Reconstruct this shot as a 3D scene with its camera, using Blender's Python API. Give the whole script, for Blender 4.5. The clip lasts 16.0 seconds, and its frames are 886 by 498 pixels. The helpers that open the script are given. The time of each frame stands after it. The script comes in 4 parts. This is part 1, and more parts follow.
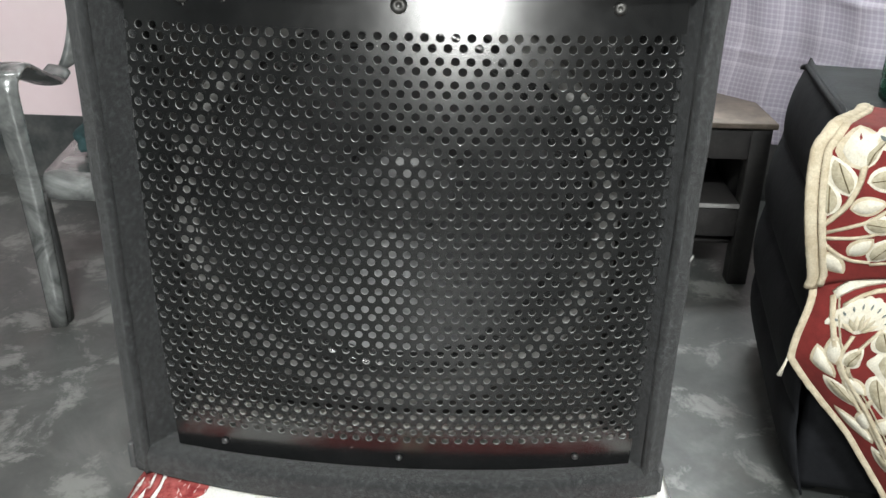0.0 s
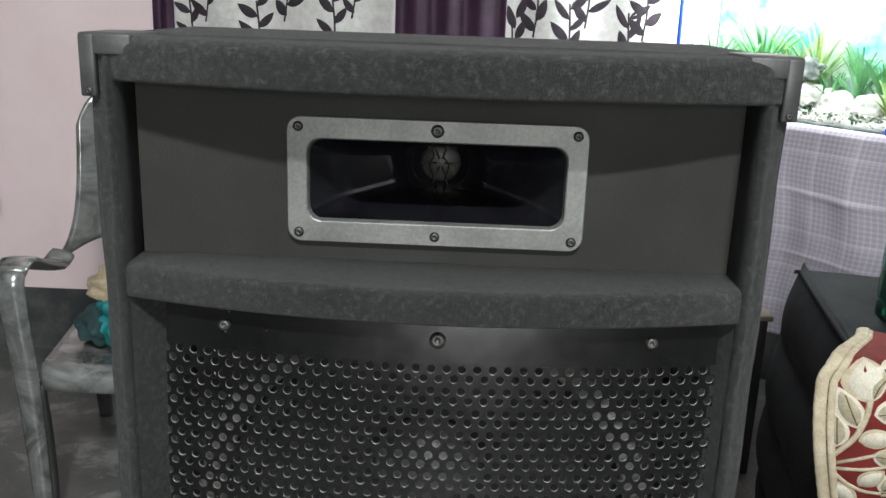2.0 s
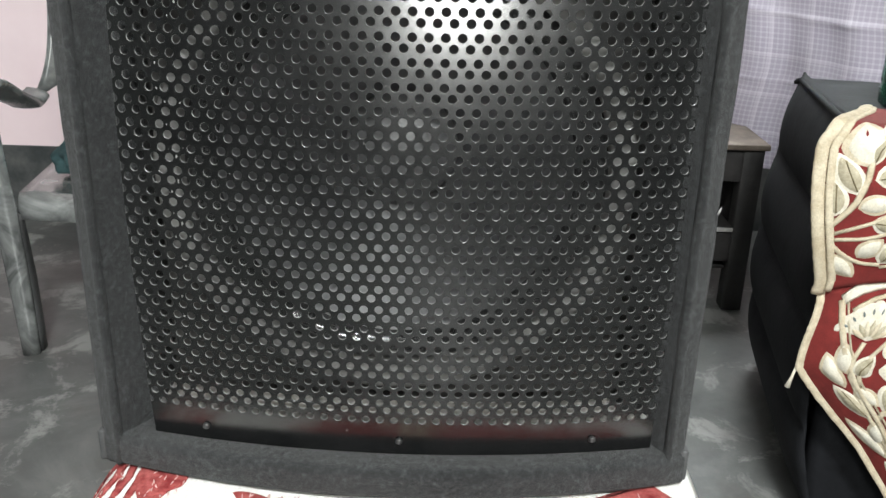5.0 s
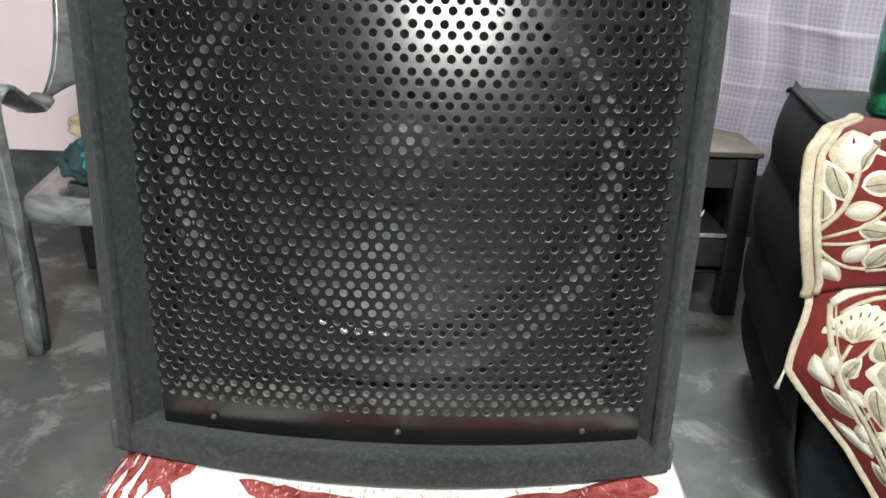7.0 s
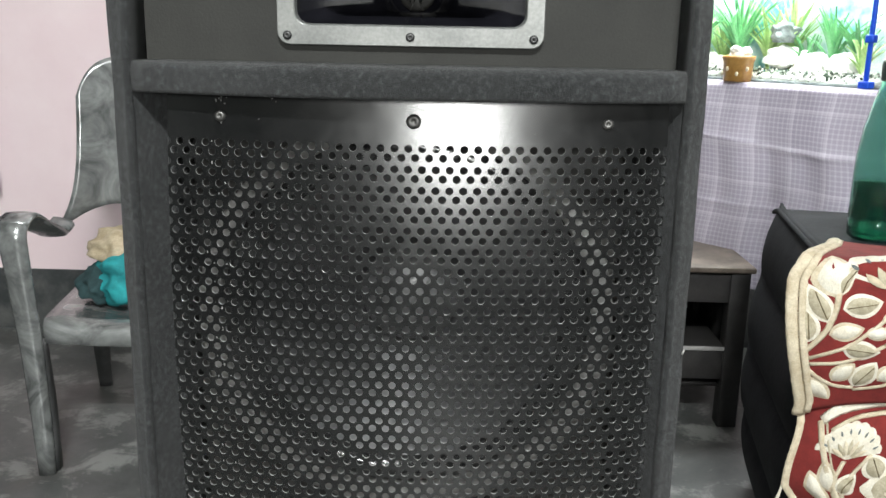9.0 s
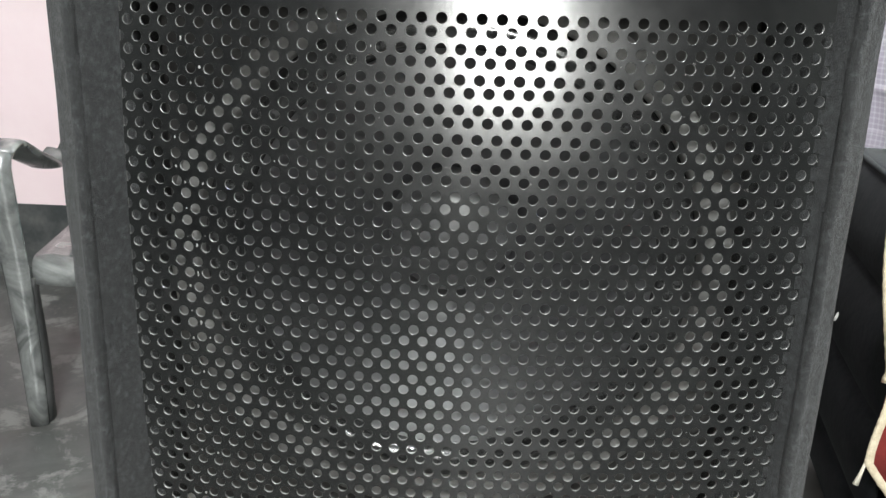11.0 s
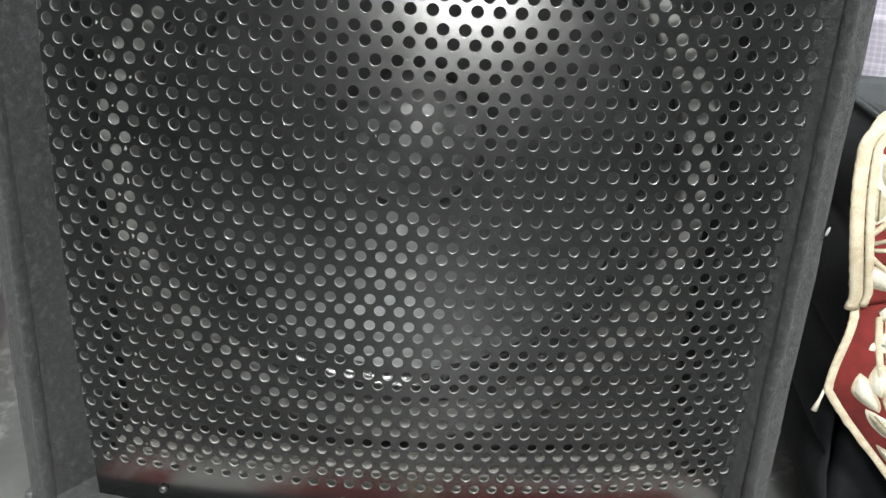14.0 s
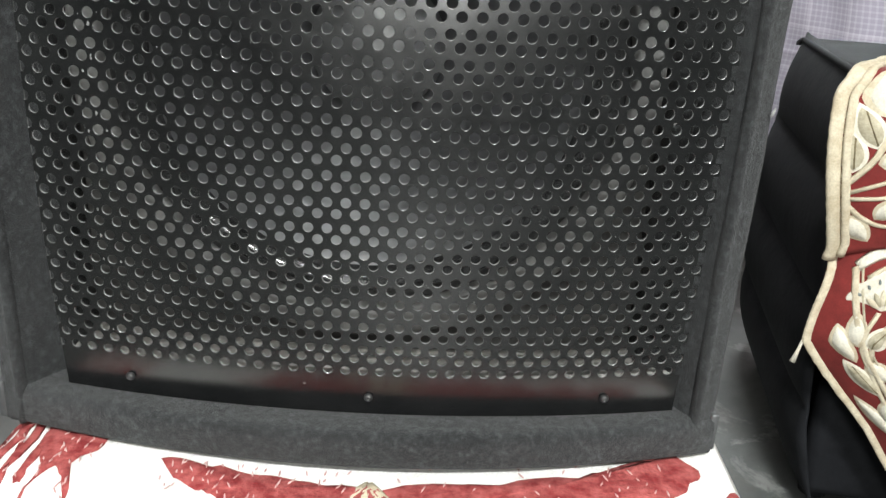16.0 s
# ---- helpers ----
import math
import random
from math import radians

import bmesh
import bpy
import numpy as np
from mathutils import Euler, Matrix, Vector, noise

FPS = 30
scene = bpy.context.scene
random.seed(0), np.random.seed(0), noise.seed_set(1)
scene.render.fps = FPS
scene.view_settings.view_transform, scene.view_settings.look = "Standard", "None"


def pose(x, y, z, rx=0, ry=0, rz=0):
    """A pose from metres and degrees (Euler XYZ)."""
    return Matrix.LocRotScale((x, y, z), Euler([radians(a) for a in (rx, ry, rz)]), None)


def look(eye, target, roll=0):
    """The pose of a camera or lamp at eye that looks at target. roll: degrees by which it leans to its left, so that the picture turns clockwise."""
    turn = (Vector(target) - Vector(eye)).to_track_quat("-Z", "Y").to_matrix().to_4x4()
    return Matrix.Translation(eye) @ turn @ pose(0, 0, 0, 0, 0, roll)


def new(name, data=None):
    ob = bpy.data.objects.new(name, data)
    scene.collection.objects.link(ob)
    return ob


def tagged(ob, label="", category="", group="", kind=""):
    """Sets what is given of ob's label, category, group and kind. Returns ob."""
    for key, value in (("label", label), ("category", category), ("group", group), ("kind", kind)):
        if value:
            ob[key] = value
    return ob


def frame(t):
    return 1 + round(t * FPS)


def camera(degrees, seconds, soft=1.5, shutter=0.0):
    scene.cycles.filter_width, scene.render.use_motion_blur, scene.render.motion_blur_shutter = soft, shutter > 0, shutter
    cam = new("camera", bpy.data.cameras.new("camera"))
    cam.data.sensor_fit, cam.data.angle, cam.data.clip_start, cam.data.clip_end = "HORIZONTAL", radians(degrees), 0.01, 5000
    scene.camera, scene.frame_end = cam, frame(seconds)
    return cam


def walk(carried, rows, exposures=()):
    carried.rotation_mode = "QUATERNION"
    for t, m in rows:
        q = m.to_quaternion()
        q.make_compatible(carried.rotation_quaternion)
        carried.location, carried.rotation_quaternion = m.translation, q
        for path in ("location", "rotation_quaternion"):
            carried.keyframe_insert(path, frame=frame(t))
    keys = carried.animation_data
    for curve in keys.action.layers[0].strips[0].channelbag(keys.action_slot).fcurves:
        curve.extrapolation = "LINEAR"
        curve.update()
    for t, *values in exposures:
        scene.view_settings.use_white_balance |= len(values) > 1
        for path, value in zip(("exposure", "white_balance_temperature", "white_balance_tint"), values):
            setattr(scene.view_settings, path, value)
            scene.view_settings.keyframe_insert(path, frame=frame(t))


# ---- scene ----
cam = camera(53.3, 16.0, soft=1.5)
PATH = [
    (0, (0.051, 0.007, 0.968), (-0.017, 1.826, 0.139), 1.3),
    (0.5, (0.069, -0.085, 0.983), (0.015, 1.782, 0.268), 1.6),
    (1, (0.058, -0.131, 1.017), (0.0, 1.779, 0.424), 1.7),
    (1.2, (0.054, -0.119, 1.036), (-0.013, 1.798, 0.47), 2.0),
    (1.5, (0.049, -0.079, 1.071), (-0.01, 1.844, 0.525), 1.7),
    (2, (0.015, 0.038, 1.082), (-0.033, 1.963, 0.544), 2.0),
    (2.5, (-0.001, 0.129, 1.049), (-0.022, 2.02, 0.398), 2.0),
    (3, (0.03, 0.103, 0.95), (-0.011, 2.009, 0.345), 1.5),
    (3.5, (0.042, 0.072, 0.923), (0.008, 1.97, 0.292), 1.6),
    (4, (0.038, 0.051, 0.888), (0.006, 1.92, 0.175), 1.3),
    (6.5, (0.036, 0.012, 0.892), (0.006, 1.877, 0.171), 1.9),
    (7, (0.038, 0.0, 0.895), (0.009, 1.871, 0.19), 1.8),
    (7.5, (0.04, -0.012, 0.902), (0.007, 1.868, 0.217), 1.5),
    (8, (0.052, -0.043, 0.909), (0.008, 1.858, 0.291), 1.1),
    (8.2, (0.05, -0.058, 0.918), (-0.006, 1.865, 0.371), 1.0),
    (10.3, (0.022, -0.026, 0.948), (0.006, 1.921, 0.492), 1.4),
    (10.5, (0.032, 0.008, 0.923), (-0.065, 1.942, 0.421), 1.2),
    (11, (0.009, 0.116, 0.883), (-0.066, 2.023, 0.286), 1.8),
    (11.5, (0.01, 0.2, 0.853), (-0.051, 2.087, 0.194), 2.4),
    (12, (0.003, 0.219, 0.849), (-0.038, 2.092, 0.147), 2.6),
    (12.5, (0.005, 0.201, 0.86), (-0.013, 2.068, 0.143), 2.8),
    (13, (0.009, 0.179, 0.869), (0.009, 2.04, 0.138), 2.9),
    (13.5, (0.01, 0.162, 0.864), (0.023, 2.024, 0.135), 3.0),
    (14, (0.006, 0.154, 0.858), (0.036, 2.013, 0.121), 3.1),
    (14.5, (0.006, 0.141, 0.863), (0.057, 2.001, 0.13), 3.3),
    (15, (0.011, 0.116, 0.87), (0.055, 1.973, 0.129), 3.3),
    (15.5, (0.017, 0.107, 0.83), (0.037, 1.974, 0.113), 3.1),
    (16, (0.031, 0.121, 0.808), (0.061, 1.979, 0.069), 3.2),
]
walk(cam, [(t, look(eye, target, roll)) for t, eye, target, roll in PATH],
     [(0, -0.25), (0.6, -0.28), (1.1, -0.6), (1.6, -0.8), (2.1, -0.74), (2.5, -0.4), (2.9, -0.1), (3.3, -0.06), (6.3, -0.2), (8.0, -0.2), (10.3, -0.35), (10.9, 0.05), (11.5, 0.24), (13.2, 0.24), (14.5, 0.12), (16, -0.06)])

# ---- world and light ----
world = bpy.data.worlds.new("room_air")
world.use_nodes = True
scene.world = world
world.node_tree.nodes["Background"].inputs[0].default_value = (0.80, 0.86, 1.0, 1)
world.node_tree.nodes["Background"].inputs[1].default_value = 0.05


def area_light(name, eye, target, sx, sy, watts, colour):
    data = bpy.data.lights.new(name, "AREA")
    data.shape, data.size, data.size_y, data.energy, data.color = "RECTANGLE", sx, sy, watts, colour
    ob = new(name, data)
    ob.matrix_world = look(eye, target)
    return ob


TUBE = (0.20, -1.50, 2.95)
area_light("tube_glow", (TUBE[0], TUBE[1] + 0.06, TUBE[2] - 0.05), (-0.1, 1.7, 0.7), 0.62, 0.08, 150, (0.965, 1.0, 0.99))
area_light("window_glow", (0.22, -2.19, 1.26), (0.22, 0.6, 1.26), 0.52, 0.62, 60, (0.985, 1.0, 0.97))
area_light("aquarium_glow", (0.81, 2.28, 1.30), (0.81, 2.28, 0.85), 0.5, 0.15, 20, (0.95, 1.0, 1.0))

# ---- materials ----


class Mat:
    """A small builder round one node material."""

    def __init__(self, name, rough=0.6, metal=0.0, base=(0.5, 0.5, 0.5)):
        self.m = bpy.data.materials.new(name)
        self.m.use_nodes = True
        self.t = self.m.node_tree
        self.b = self.t.nodes["Principled BSDF"]
        self.set("Roughness", rough)
        self.set("Metallic", metal)
        self.set("Base Color", (*base, 1))
        self.co = self.t.nodes.new("ShaderNodeTexCoord").outputs["Object"]

    def set(self, key, value):
        self.b.inputs[key].default_value = value
        return self

    def link(self, a, b):
        self.t.links.new(a, b)

    def noise(self, scale, detail=4.0, rough=0.6, distort=0.0, stretch=None):
        n = self.t.nodes.new("ShaderNodeTexNoise")
        n.inputs["Scale"].default_value = scale
        n.inputs["Detail"].default_value = detail
        n.inputs["Roughness"].default_value = rough
        n.inputs["Distortion"].default_value = distort
        co = self.co
        if stretch:
            v = self.t.nodes.new("ShaderNodeMapping")
            v.inputs["Scale"].default_value = stretch
            self.link(co, v.inputs["Vector"])
            co = v.outputs["Vector"]
        self.link(co, n.inputs["Vector"])
        return n.outputs["Fac"]

    def voronoi(self, scale):
        n = self.t.nodes.new("ShaderNodeTexVoronoi")
        n.inputs["Scale"].default_value = scale
        self.link(self.co, n.inputs["Vector"])
        return n.outputs["Distance"]

    def math(self, op, a, b=0.0):
        n = self.t.nodes.new("ShaderNodeMath")
        n.operation = op
        for k, v in enumerate((a, b)):
            if isinstance(v, (int, float)):
                n.inputs[k].default_value = v
            else:
                self.link(v, n.inputs[k])
        return n.outputs[0]

    def ramp(self, fac, stops):
        n = self.t.nodes.new("ShaderNodeValToRGB")
        e = n.color_ramp.elements
        while len(e) < len(stops):
            e.new(0.5)
        for el, (p, c) in zip(e, stops):
            el.position = p
            el.color = (*c, 1) if isinstance(c, tuple) else (c, c, c, 1)
        self.link(fac, n.inputs["Fac"])
        return n.outputs["Color"]

    def mix(self, fac, a, b, mode="MIX"):
        n = self.t.nodes.new("ShaderNodeMix")
        n.data_type, n.blend_type = "RGBA", mode
        for k, v in ((0, fac), (6, a), (7, b)):
            if isinstance(v, tuple):
                n.inputs[k].default_value = (*v, 1)
            elif isinstance(v, (int, float)):
                n.inputs[k].default_value = v
            else:
                self.link(v, n.inputs[k])
        return n.outputs[2]

    def axis(self, k):
        n = self.t.nodes.new("ShaderNodeSeparateXYZ")
        self.link(self.co, n.inputs[0])
        return n.outputs[k]

    def colour(self, out):
        self.link(out, self.b.inputs["Base Color"])
        return self

    def rough(self, out):
        self.link(out, self.b.inputs["Roughness"])
        return self

    def bump(self, out, strength=0.3, depth=0.002):
        n = self.t.nodes.new("ShaderNodeBump")
        n.inputs["Strength"].default_value = strength
        n.inputs["Distance"].default_value = depth
        self.link(out, n.inputs["Height"])
        self.link(n.outputs["Normal"], self.b.inputs["Normal"])
        return self


def two_tone(name, a, b, scale, rough=0.6, metal=0.0, bump=0.0, depth=0.001, fine=None, lo=0.35, hi=0.65, distort=0.0):
    m = Mat(name, rough, metal)
    n = m.noise(scale, 5, 0.6, distort)
    c = m.ramp(n, [(lo, a), (hi, b)])
    f = m.noise(fine or scale * 9, 3)
    c = m.mix(0.35, c, m.ramp(f, [(0.3, 0.35), (0.7, 1.0)]), "MULTIPLY")
    m.colour(c)
    if bump:
        m.bump(f, bump, depth)
    return m.m


def carpet_material():
    m = Mat("speaker_carpet", 0.95)
    fibre = m.noise(1100, 3, 0.7)
    clump = m.noise(230, 5, 0.78)
    wear = m.noise(11, 5, 0.65)
    c = m.ramp(clump, [(0.34, (0.0035, 0.0041, 0.0045)), (0.52, (0.0145, 0.0158, 0.0166)), (0.72, (0.062, 0.066, 0.069))])
    c = m.mix(m.ramp(wear, [(0.42, 0.0), (0.72, 0.25)]), c, (0.050, 0.052, 0.052))
    lint = m.ramp(m.voronoi(210), [(0.0, 1.0), (0.10, 0.0)])
    pick = m.ramp(m.noise(60, 3), [(0.54, 0.0), (0.62, 0.6)])
    c = m.mix(m.mix(1.0, lint, pick, "MULTIPLY"), c, (0.30, 0.31, 0.31))
    m.colour(c)
    m.set("Sheen Weight", 0.10)
    m.bump(m.mix(0.55, fibre, clump), 1.0, 0.0032)
    return m.m


def grille_material():
    m = Mat("grille_steel", 0.42, 0.0)
    m.set("IOR", 1.82)
    dust = m.noise(26, 5, 0.65)
    c = m.ramp(dust, [(0.35, (0.0026, 0.0027, 0.0030)), (0.78, (0.0085, 0.0085, 0.0088))])
    chips = m.ramp(m.noise(210, 3, 0.7), [(0.70, 0.0), (0.74, 1.0)])
    pick = m.ramp(m.noise(11, 2), [(0.52, 0.0), (0.60, 0.9)])
    c = m.mix(m.mix(1.0, chips, pick, "MULTIPLY"), c, (0.26, 0.25, 0.24))
    m.colour(c)
    m.rough(m.ramp(m.noise(60, 4), [(0.3, 0.195), (0.7, 0.245)]))
    m.bump(m.noise(400, 2), 0.06, 0.0004)
    return m.m


def floor_material():
    m = Mat("cement_floor", 0.4)
    big = m.noise(3.0, 6, 0.66, 0.6)
    mid = m.noise(7.5, 7, 0.72, 0.4)
    c = m.ramp(big, [(0.36, (0.058, 0.062, 0.060)), (0.54, (0.100, 0.104, 0.100)), (0.68, (0.155, 0.157, 0.150))])
    c = m.mix(m.ramp(mid, [(0.53, 0.0), (0.61, 0.62)]), c, (0.29, 0.296, 0.282))
    c = m.mix(m.ramp(m.noise(5, 4, 0.6), [(0.56, 0.0), (0.74, 0.4)]), c, (0.085, 0.070, 0.062))
    m.colour(c)
    m.rough(m.ramp(mid, [(0.3, 0.28), (0.7, 0.55)]))
    m.bump(m.noise(35, 4), 0.12, 0.002)
    return m.m


def wall_material(name, a, b, scale=3.0):
    m = Mat(name, 0.75)
    c = m.ramp(m.noise(scale, 5, 0.6), [(0.35, a), (0.68, b)])
    stain = m.ramp(m.noise(7, 5, 0.7), [(0.66, 0.0), (0.78, 0.30)])
    c = m.mix(stain, c, (0.45, 0.38, 0.37))
    m.colour(c)
    m.bump(m.noise(60, 4), 0.15, 0.002)
    return m.m


def checked_material():
    m = Mat("checked_cotton", 0.9)
    uv = m.t.nodes.new("ShaderNodeUVMap").outputs["UV"]
    sep = m.t.nodes.new("ShaderNodeSeparateXYZ")
    m.link(uv, sep.inputs[0])
    lines = []
    for k in (0, 1):
        w = m.math("FRACT", m.math("MULTIPLY", sep.outputs[k], 1 / 0.0125))
        lines.append(m.math("LESS_THAN", w, 0.34))
        w2 = m.math("FRACT", m.math("MULTIPLY", sep.outputs[k], 1 / 0.1))
        lines.append(m.math("LESS_THAN", w2, 0.10))
    fine = m.math("MULTIPLY", m.math("ADD", lines[0], lines[2]), 0.5)
    broad = m.math("MULTIPLY", m.math("ADD", lines[1], lines[3]), 0.5)
    c = m.ramp(m.noise(5, 4), [(0.3, (0.32, 0.29, 0.36)), (0.7, (0.40, 0.365, 0.44))])
    c = m.mix(m.math("MULTIPLY", fine, 0.55), c, (0.60, 0.57, 0.63))
    c = m.mix(m.math("MULTIPLY", broad, 0.35), c, (0.80, 0.76, 0.82))
    m.colour(c)
    m.bump(fine, 0.15, 0.0006)
    return m.m


def glass_material(name, colour, rough=0.02):
    m = Mat(name, rough, 0, colour)
    m.set("Transmission Weight", 1.0)
    m.set("IOR", 1.45)
    return m.m


CARPET = carpet_material()
GRILLE = grille_material()
FLOOR = floor_material()
PINK = wall_material("pink_paint", (0.84, 0.68, 0.71), (0.90, 0.76, 0.785))
# Unseen walls, toned down so the grille mirrors less and bounce stays low.
DULL = wall_material("dim_unseen_walls", (0.13, 0.145, 0.135), (0.20, 0.21, 0.20))
SKIRT = two_tone("dark_skirting_paint", (0.045, 0.05, 0.052), (0.15, 0.15, 0.145), 6, 0.5, fine=70, lo=0.42, hi=0.7)
CEIL = wall_material("ceiling_paint", (0.78, 0.77, 0.75), (0.84, 0.83, 0.81))
BOARD = two_tone("painted_board", (0.015, 0.015, 0.0128), (0.025, 0.025, 0.0215), 14, 0.75, bump=0.3, depth=0.0006, fine=500)
BAFFLE = two_tone("dusty_baffle", (0.035, 0.034, 0.033), (0.075, 0.073, 0.069), 20, 0.8)
FLANGE = two_tone("brushed_grey_metal", (0.17, 0.175, 0.17), (0.25, 0.255, 0.245), 25, 0.45, 0.4, bump=0.1, depth=0.0004, fine=400)
# Hole walls paler than the plate: glint on the rims put into their colour.
RIMGLINT = two_tone("hole_rim_glint", (0.18, 0.18, 0.175), (0.42, 0.42, 0.41), 120, 0.26, 0.35, fine=700)
PALEWOOD = two_tone("raw_plywood", (0.36, 0.345, 0.32), (0.50, 0.48, 0.45), 30, 0.8)
HORN = two_tone("black_horn_plastic", (0.004, 0.004, 0.0055), (0.010, 0.010, 0.013), 30, 0.16)
DRIVER = two_tone("driver_metal", (0.012, 0.012, 0.011), (0.032, 0.031, 0.028), 90, 0.5, 0.0)
SCREW = two_tone("dull_screw_steel", (0.045, 0.044, 0.042), (0.15, 0.147, 0.14), 260, 0.45, 0.7)
SCREW_DARK = two_tone("dark_screw_steel", (0.05, 0.05, 0.05), (0.12, 0.12, 0.12), 300, 0.45, 0.7)
PROTECT = two_tone("black_corner_plastic", (0.045, 0.047, 0.048), (0.075, 0.077, 0.078), 40, 0.42)
GASKET = two_tone("grey_gasket", (0.15, 0.147, 0.143), (0.30, 0.296, 0.285), 18, 0.7, fine=200)
SURROUND = two_tone("black_rubber_surround", (0.03, 0.03, 0.031), (0.06, 0.06, 0.061), 30, 0.16)
SURROUND.node_tree.nodes["Principled BSDF"].inputs["IOR"].default_value = 2.0
CONE = two_tone("paper_cone", (0.036, 0.036, 0.039), (0.065, 0.065, 0.070), 24, 0.46, bump=0.2, depth=0.0006)
CONE.node_tree.nodes["Principled BSDF"].inputs["IOR"].default_value = 2.0
CAP = two_tone("dust_cap", (0.06, 0.06, 0.064), (0.12, 0.12, 0.127), 30, 0.44)
CAP.node_tree.nodes["Principled BSDF"].inputs["IOR"].default_value = 2.6
CHAIR = two_tone("marbled_silver_plastic", (0.15, 0.156, 0.155), (0.46, 0.475, 0.47), 7, 0.21, 0.5, fine=25, lo=0.36, hi=0.66, distort=2.2)
# Darker copy of the chair plastic: shade on ribs and rear legs as colour.
CHAIR_SHADED = two_tone("shaded_grey_plastic", (0.035, 0.037, 0.037), (0.08, 0.08, 0.08), 12, 0.4)
TEAL = two_tone("teal_cloth", (0.01, 0.20, 0.22), (0.02, 0.36, 0.38), 20, 0.8, bump=0.4, depth=0.003, fine=60)
TAN = two_tone("tan_cloth", (0.42, 0.34, 0.22), (0.60, 0.50, 0.36), 25, 0.85, bump=0.3, depth=0.002)
NAVY = two_tone("dark_green_cloth", (0.02, 0.05, 0.055), (0.04, 0.09, 0.095), 18, 0.85, bump=0.3, depth=0.002)
WOOD = two_tone("dark_stained_wood", (0.020, 0.019, 0.019), (0.046, 0.043, 0.042), 10, 0.5, bump=0.2, depth=0.0008, fine=140)
WOODTOP = two_tone("worn_wood_top", (0.045, 0.035, 0.028), (0.19, 0.155, 0.125), 9, 0.45, bump=0.15, depth=0.0008, fine=90)
EDGE = two_tone("pale_shelf_edge", (0.30, 0.29, 0.28), (0.42, 0.41, 0.40), 20, 0.5)
CHECK = checked_material()
MATTE = 0.15
SOFA = two_tone("black_leatherette", (0.008, 0.0085, 0.010), (0.018, 0.019, 0.022), 12, 0.8, bump=0.35, depth=0.002, fine=90)
SOFA.node_tree.nodes["Principled BSDF"].inputs["Specular IOR Level"].default_value = MATTE
RED = two_tone("red_cotton", (0.155, 0.014, 0.012), (0.235, 0.024, 0.020), 30, 0.9, bump=0.35, depth=0.0008, fine=500)
BROWNHEM = two_tone("olive_brown_hem", (0.10, 0.075, 0.035), (0.24, 0.19, 0.10), 60, 0.85, bump=0.5, depth=0.001, fine=300)
CREAM = two_tone("cream_embroidery", (0.55, 0.46, 0.32), (0.73, 0.65, 0.49), 60, 0.85, bump=0.6, depth=0.0012, fine=420)
IVORY = two_tone("ivory_embroidery", (0.74, 0.68, 0.55), (0.86, 0.82, 0.70), 60, 0.85, bump=0.6, depth=0.0012, fine=420)
OLIVE = two_tone("beige_embroidery", (0.40, 0.35, 0.24), (0.60, 0.54, 0.40), 90, 0.85, bump=0.6, depth=0.0012, fine=420)
WHITE = two_tone("white_cotton", (0.80, 0.78, 0.74), (0.88, 0.87, 0.84), 20, 0.9, bump=0.3, depth=0.0008, fine=500)
RED2 = two_tone("faded_red_embroidery", (0.22, 0.016, 0.018), (0.46, 0.11, 0.10), 110, 0.9, bump=0.7, depth=0.0015, fine=330)
THREAD = two_tone("pale_pink_thread", (0.52, 0.26, 0.24), (0.72, 0.50, 0.47), 60, 0.9)
CURT = two_tone("white_curtain", (0.62, 0.61, 0.60), (0.74, 0.73, 0.72), 6, 0.85, bump=0.2, depth=0.001)
PURPLE = two_tone("dark_purple_curtain", (0.035, 0.012, 0.035), (0.065, 0.025, 0.062), 10, 0.6)
LEAFINK = two_tone("dark_leaf_print", (0.020, 0.014, 0.022), (0.045, 0.032, 0.045), 30, 0.85)
LILAC = two_tone("pale_lilac_edging", (0.40, 0.30, 0.38), (0.55, 0.45, 0.52), 20, 0.85)
BROWN = two_tone("brown_wood_frame", (0.07, 0.045, 0.03), (0.13, 0.085, 0.06), 15, 0.5)
BLUE = two_tone("blue_plastic_edge", (0.004, 0.06, 0.55), (0.01, 0.10, 0.72), 20, 0.4)
POT = two_tone("amber_glazed_clay", (0.28, 0.14, 0.035), (0.42, 0.24, 0.07), 40, 0.35, fine=90)
PALE = two_tone("pale_stone", (0.60, 0.60, 0.55), (0.80, 0.80, 0.76), 25, 0.7)
STONE = two_tone("dark_stone", (0.10, 0.12, 0.12), (0.24, 0.27, 0.26), 25, 0.7)
GRAVEL = two_tone("mixed_gravel", (0.05, 0.08, 0.05), (0.75, 0.75, 0.68), 55, 0.7, fine=120, lo=0.45, hi=0.55)
PLANT = two_tone("water_plant_green", (0.07, 0.26, 0.09), (0.20, 0.50, 0.22), 16, 0.5)
PLANT2 = two_tone("yellow_green_plant", (0.24, 0.42, 0.12), (0.48, 0.64, 0.26), 16, 0.5)
ORANGE = two_tone("orange_plant", (0.65, 0.24, 0.02), (0.80, 0.45, 0.06), 16, 0.5)
SEA = two_tone("printed_backing", (0.10, 0.46, 0.48), (0.86, 0.94, 0.90), 9, 0.5, fine=22, lo=0.38, hi=0.60)
BOTTLE = glass_material("green_bottle_plastic", (0.40, 0.70, 0.60), 0.10)
GLASS = glass_material("clear_tank_glass", (0.97, 1.0, 0.99), 0.0)
BLACKCAP = two_tone("dark_bottle_cap", (0.02, 0.035, 0.03), (0.04, 0.06, 0.05), 60, 0.4)
WATER = glass_material("green_tinted_water", (0.10, 0.40, 0.28), 0.02)
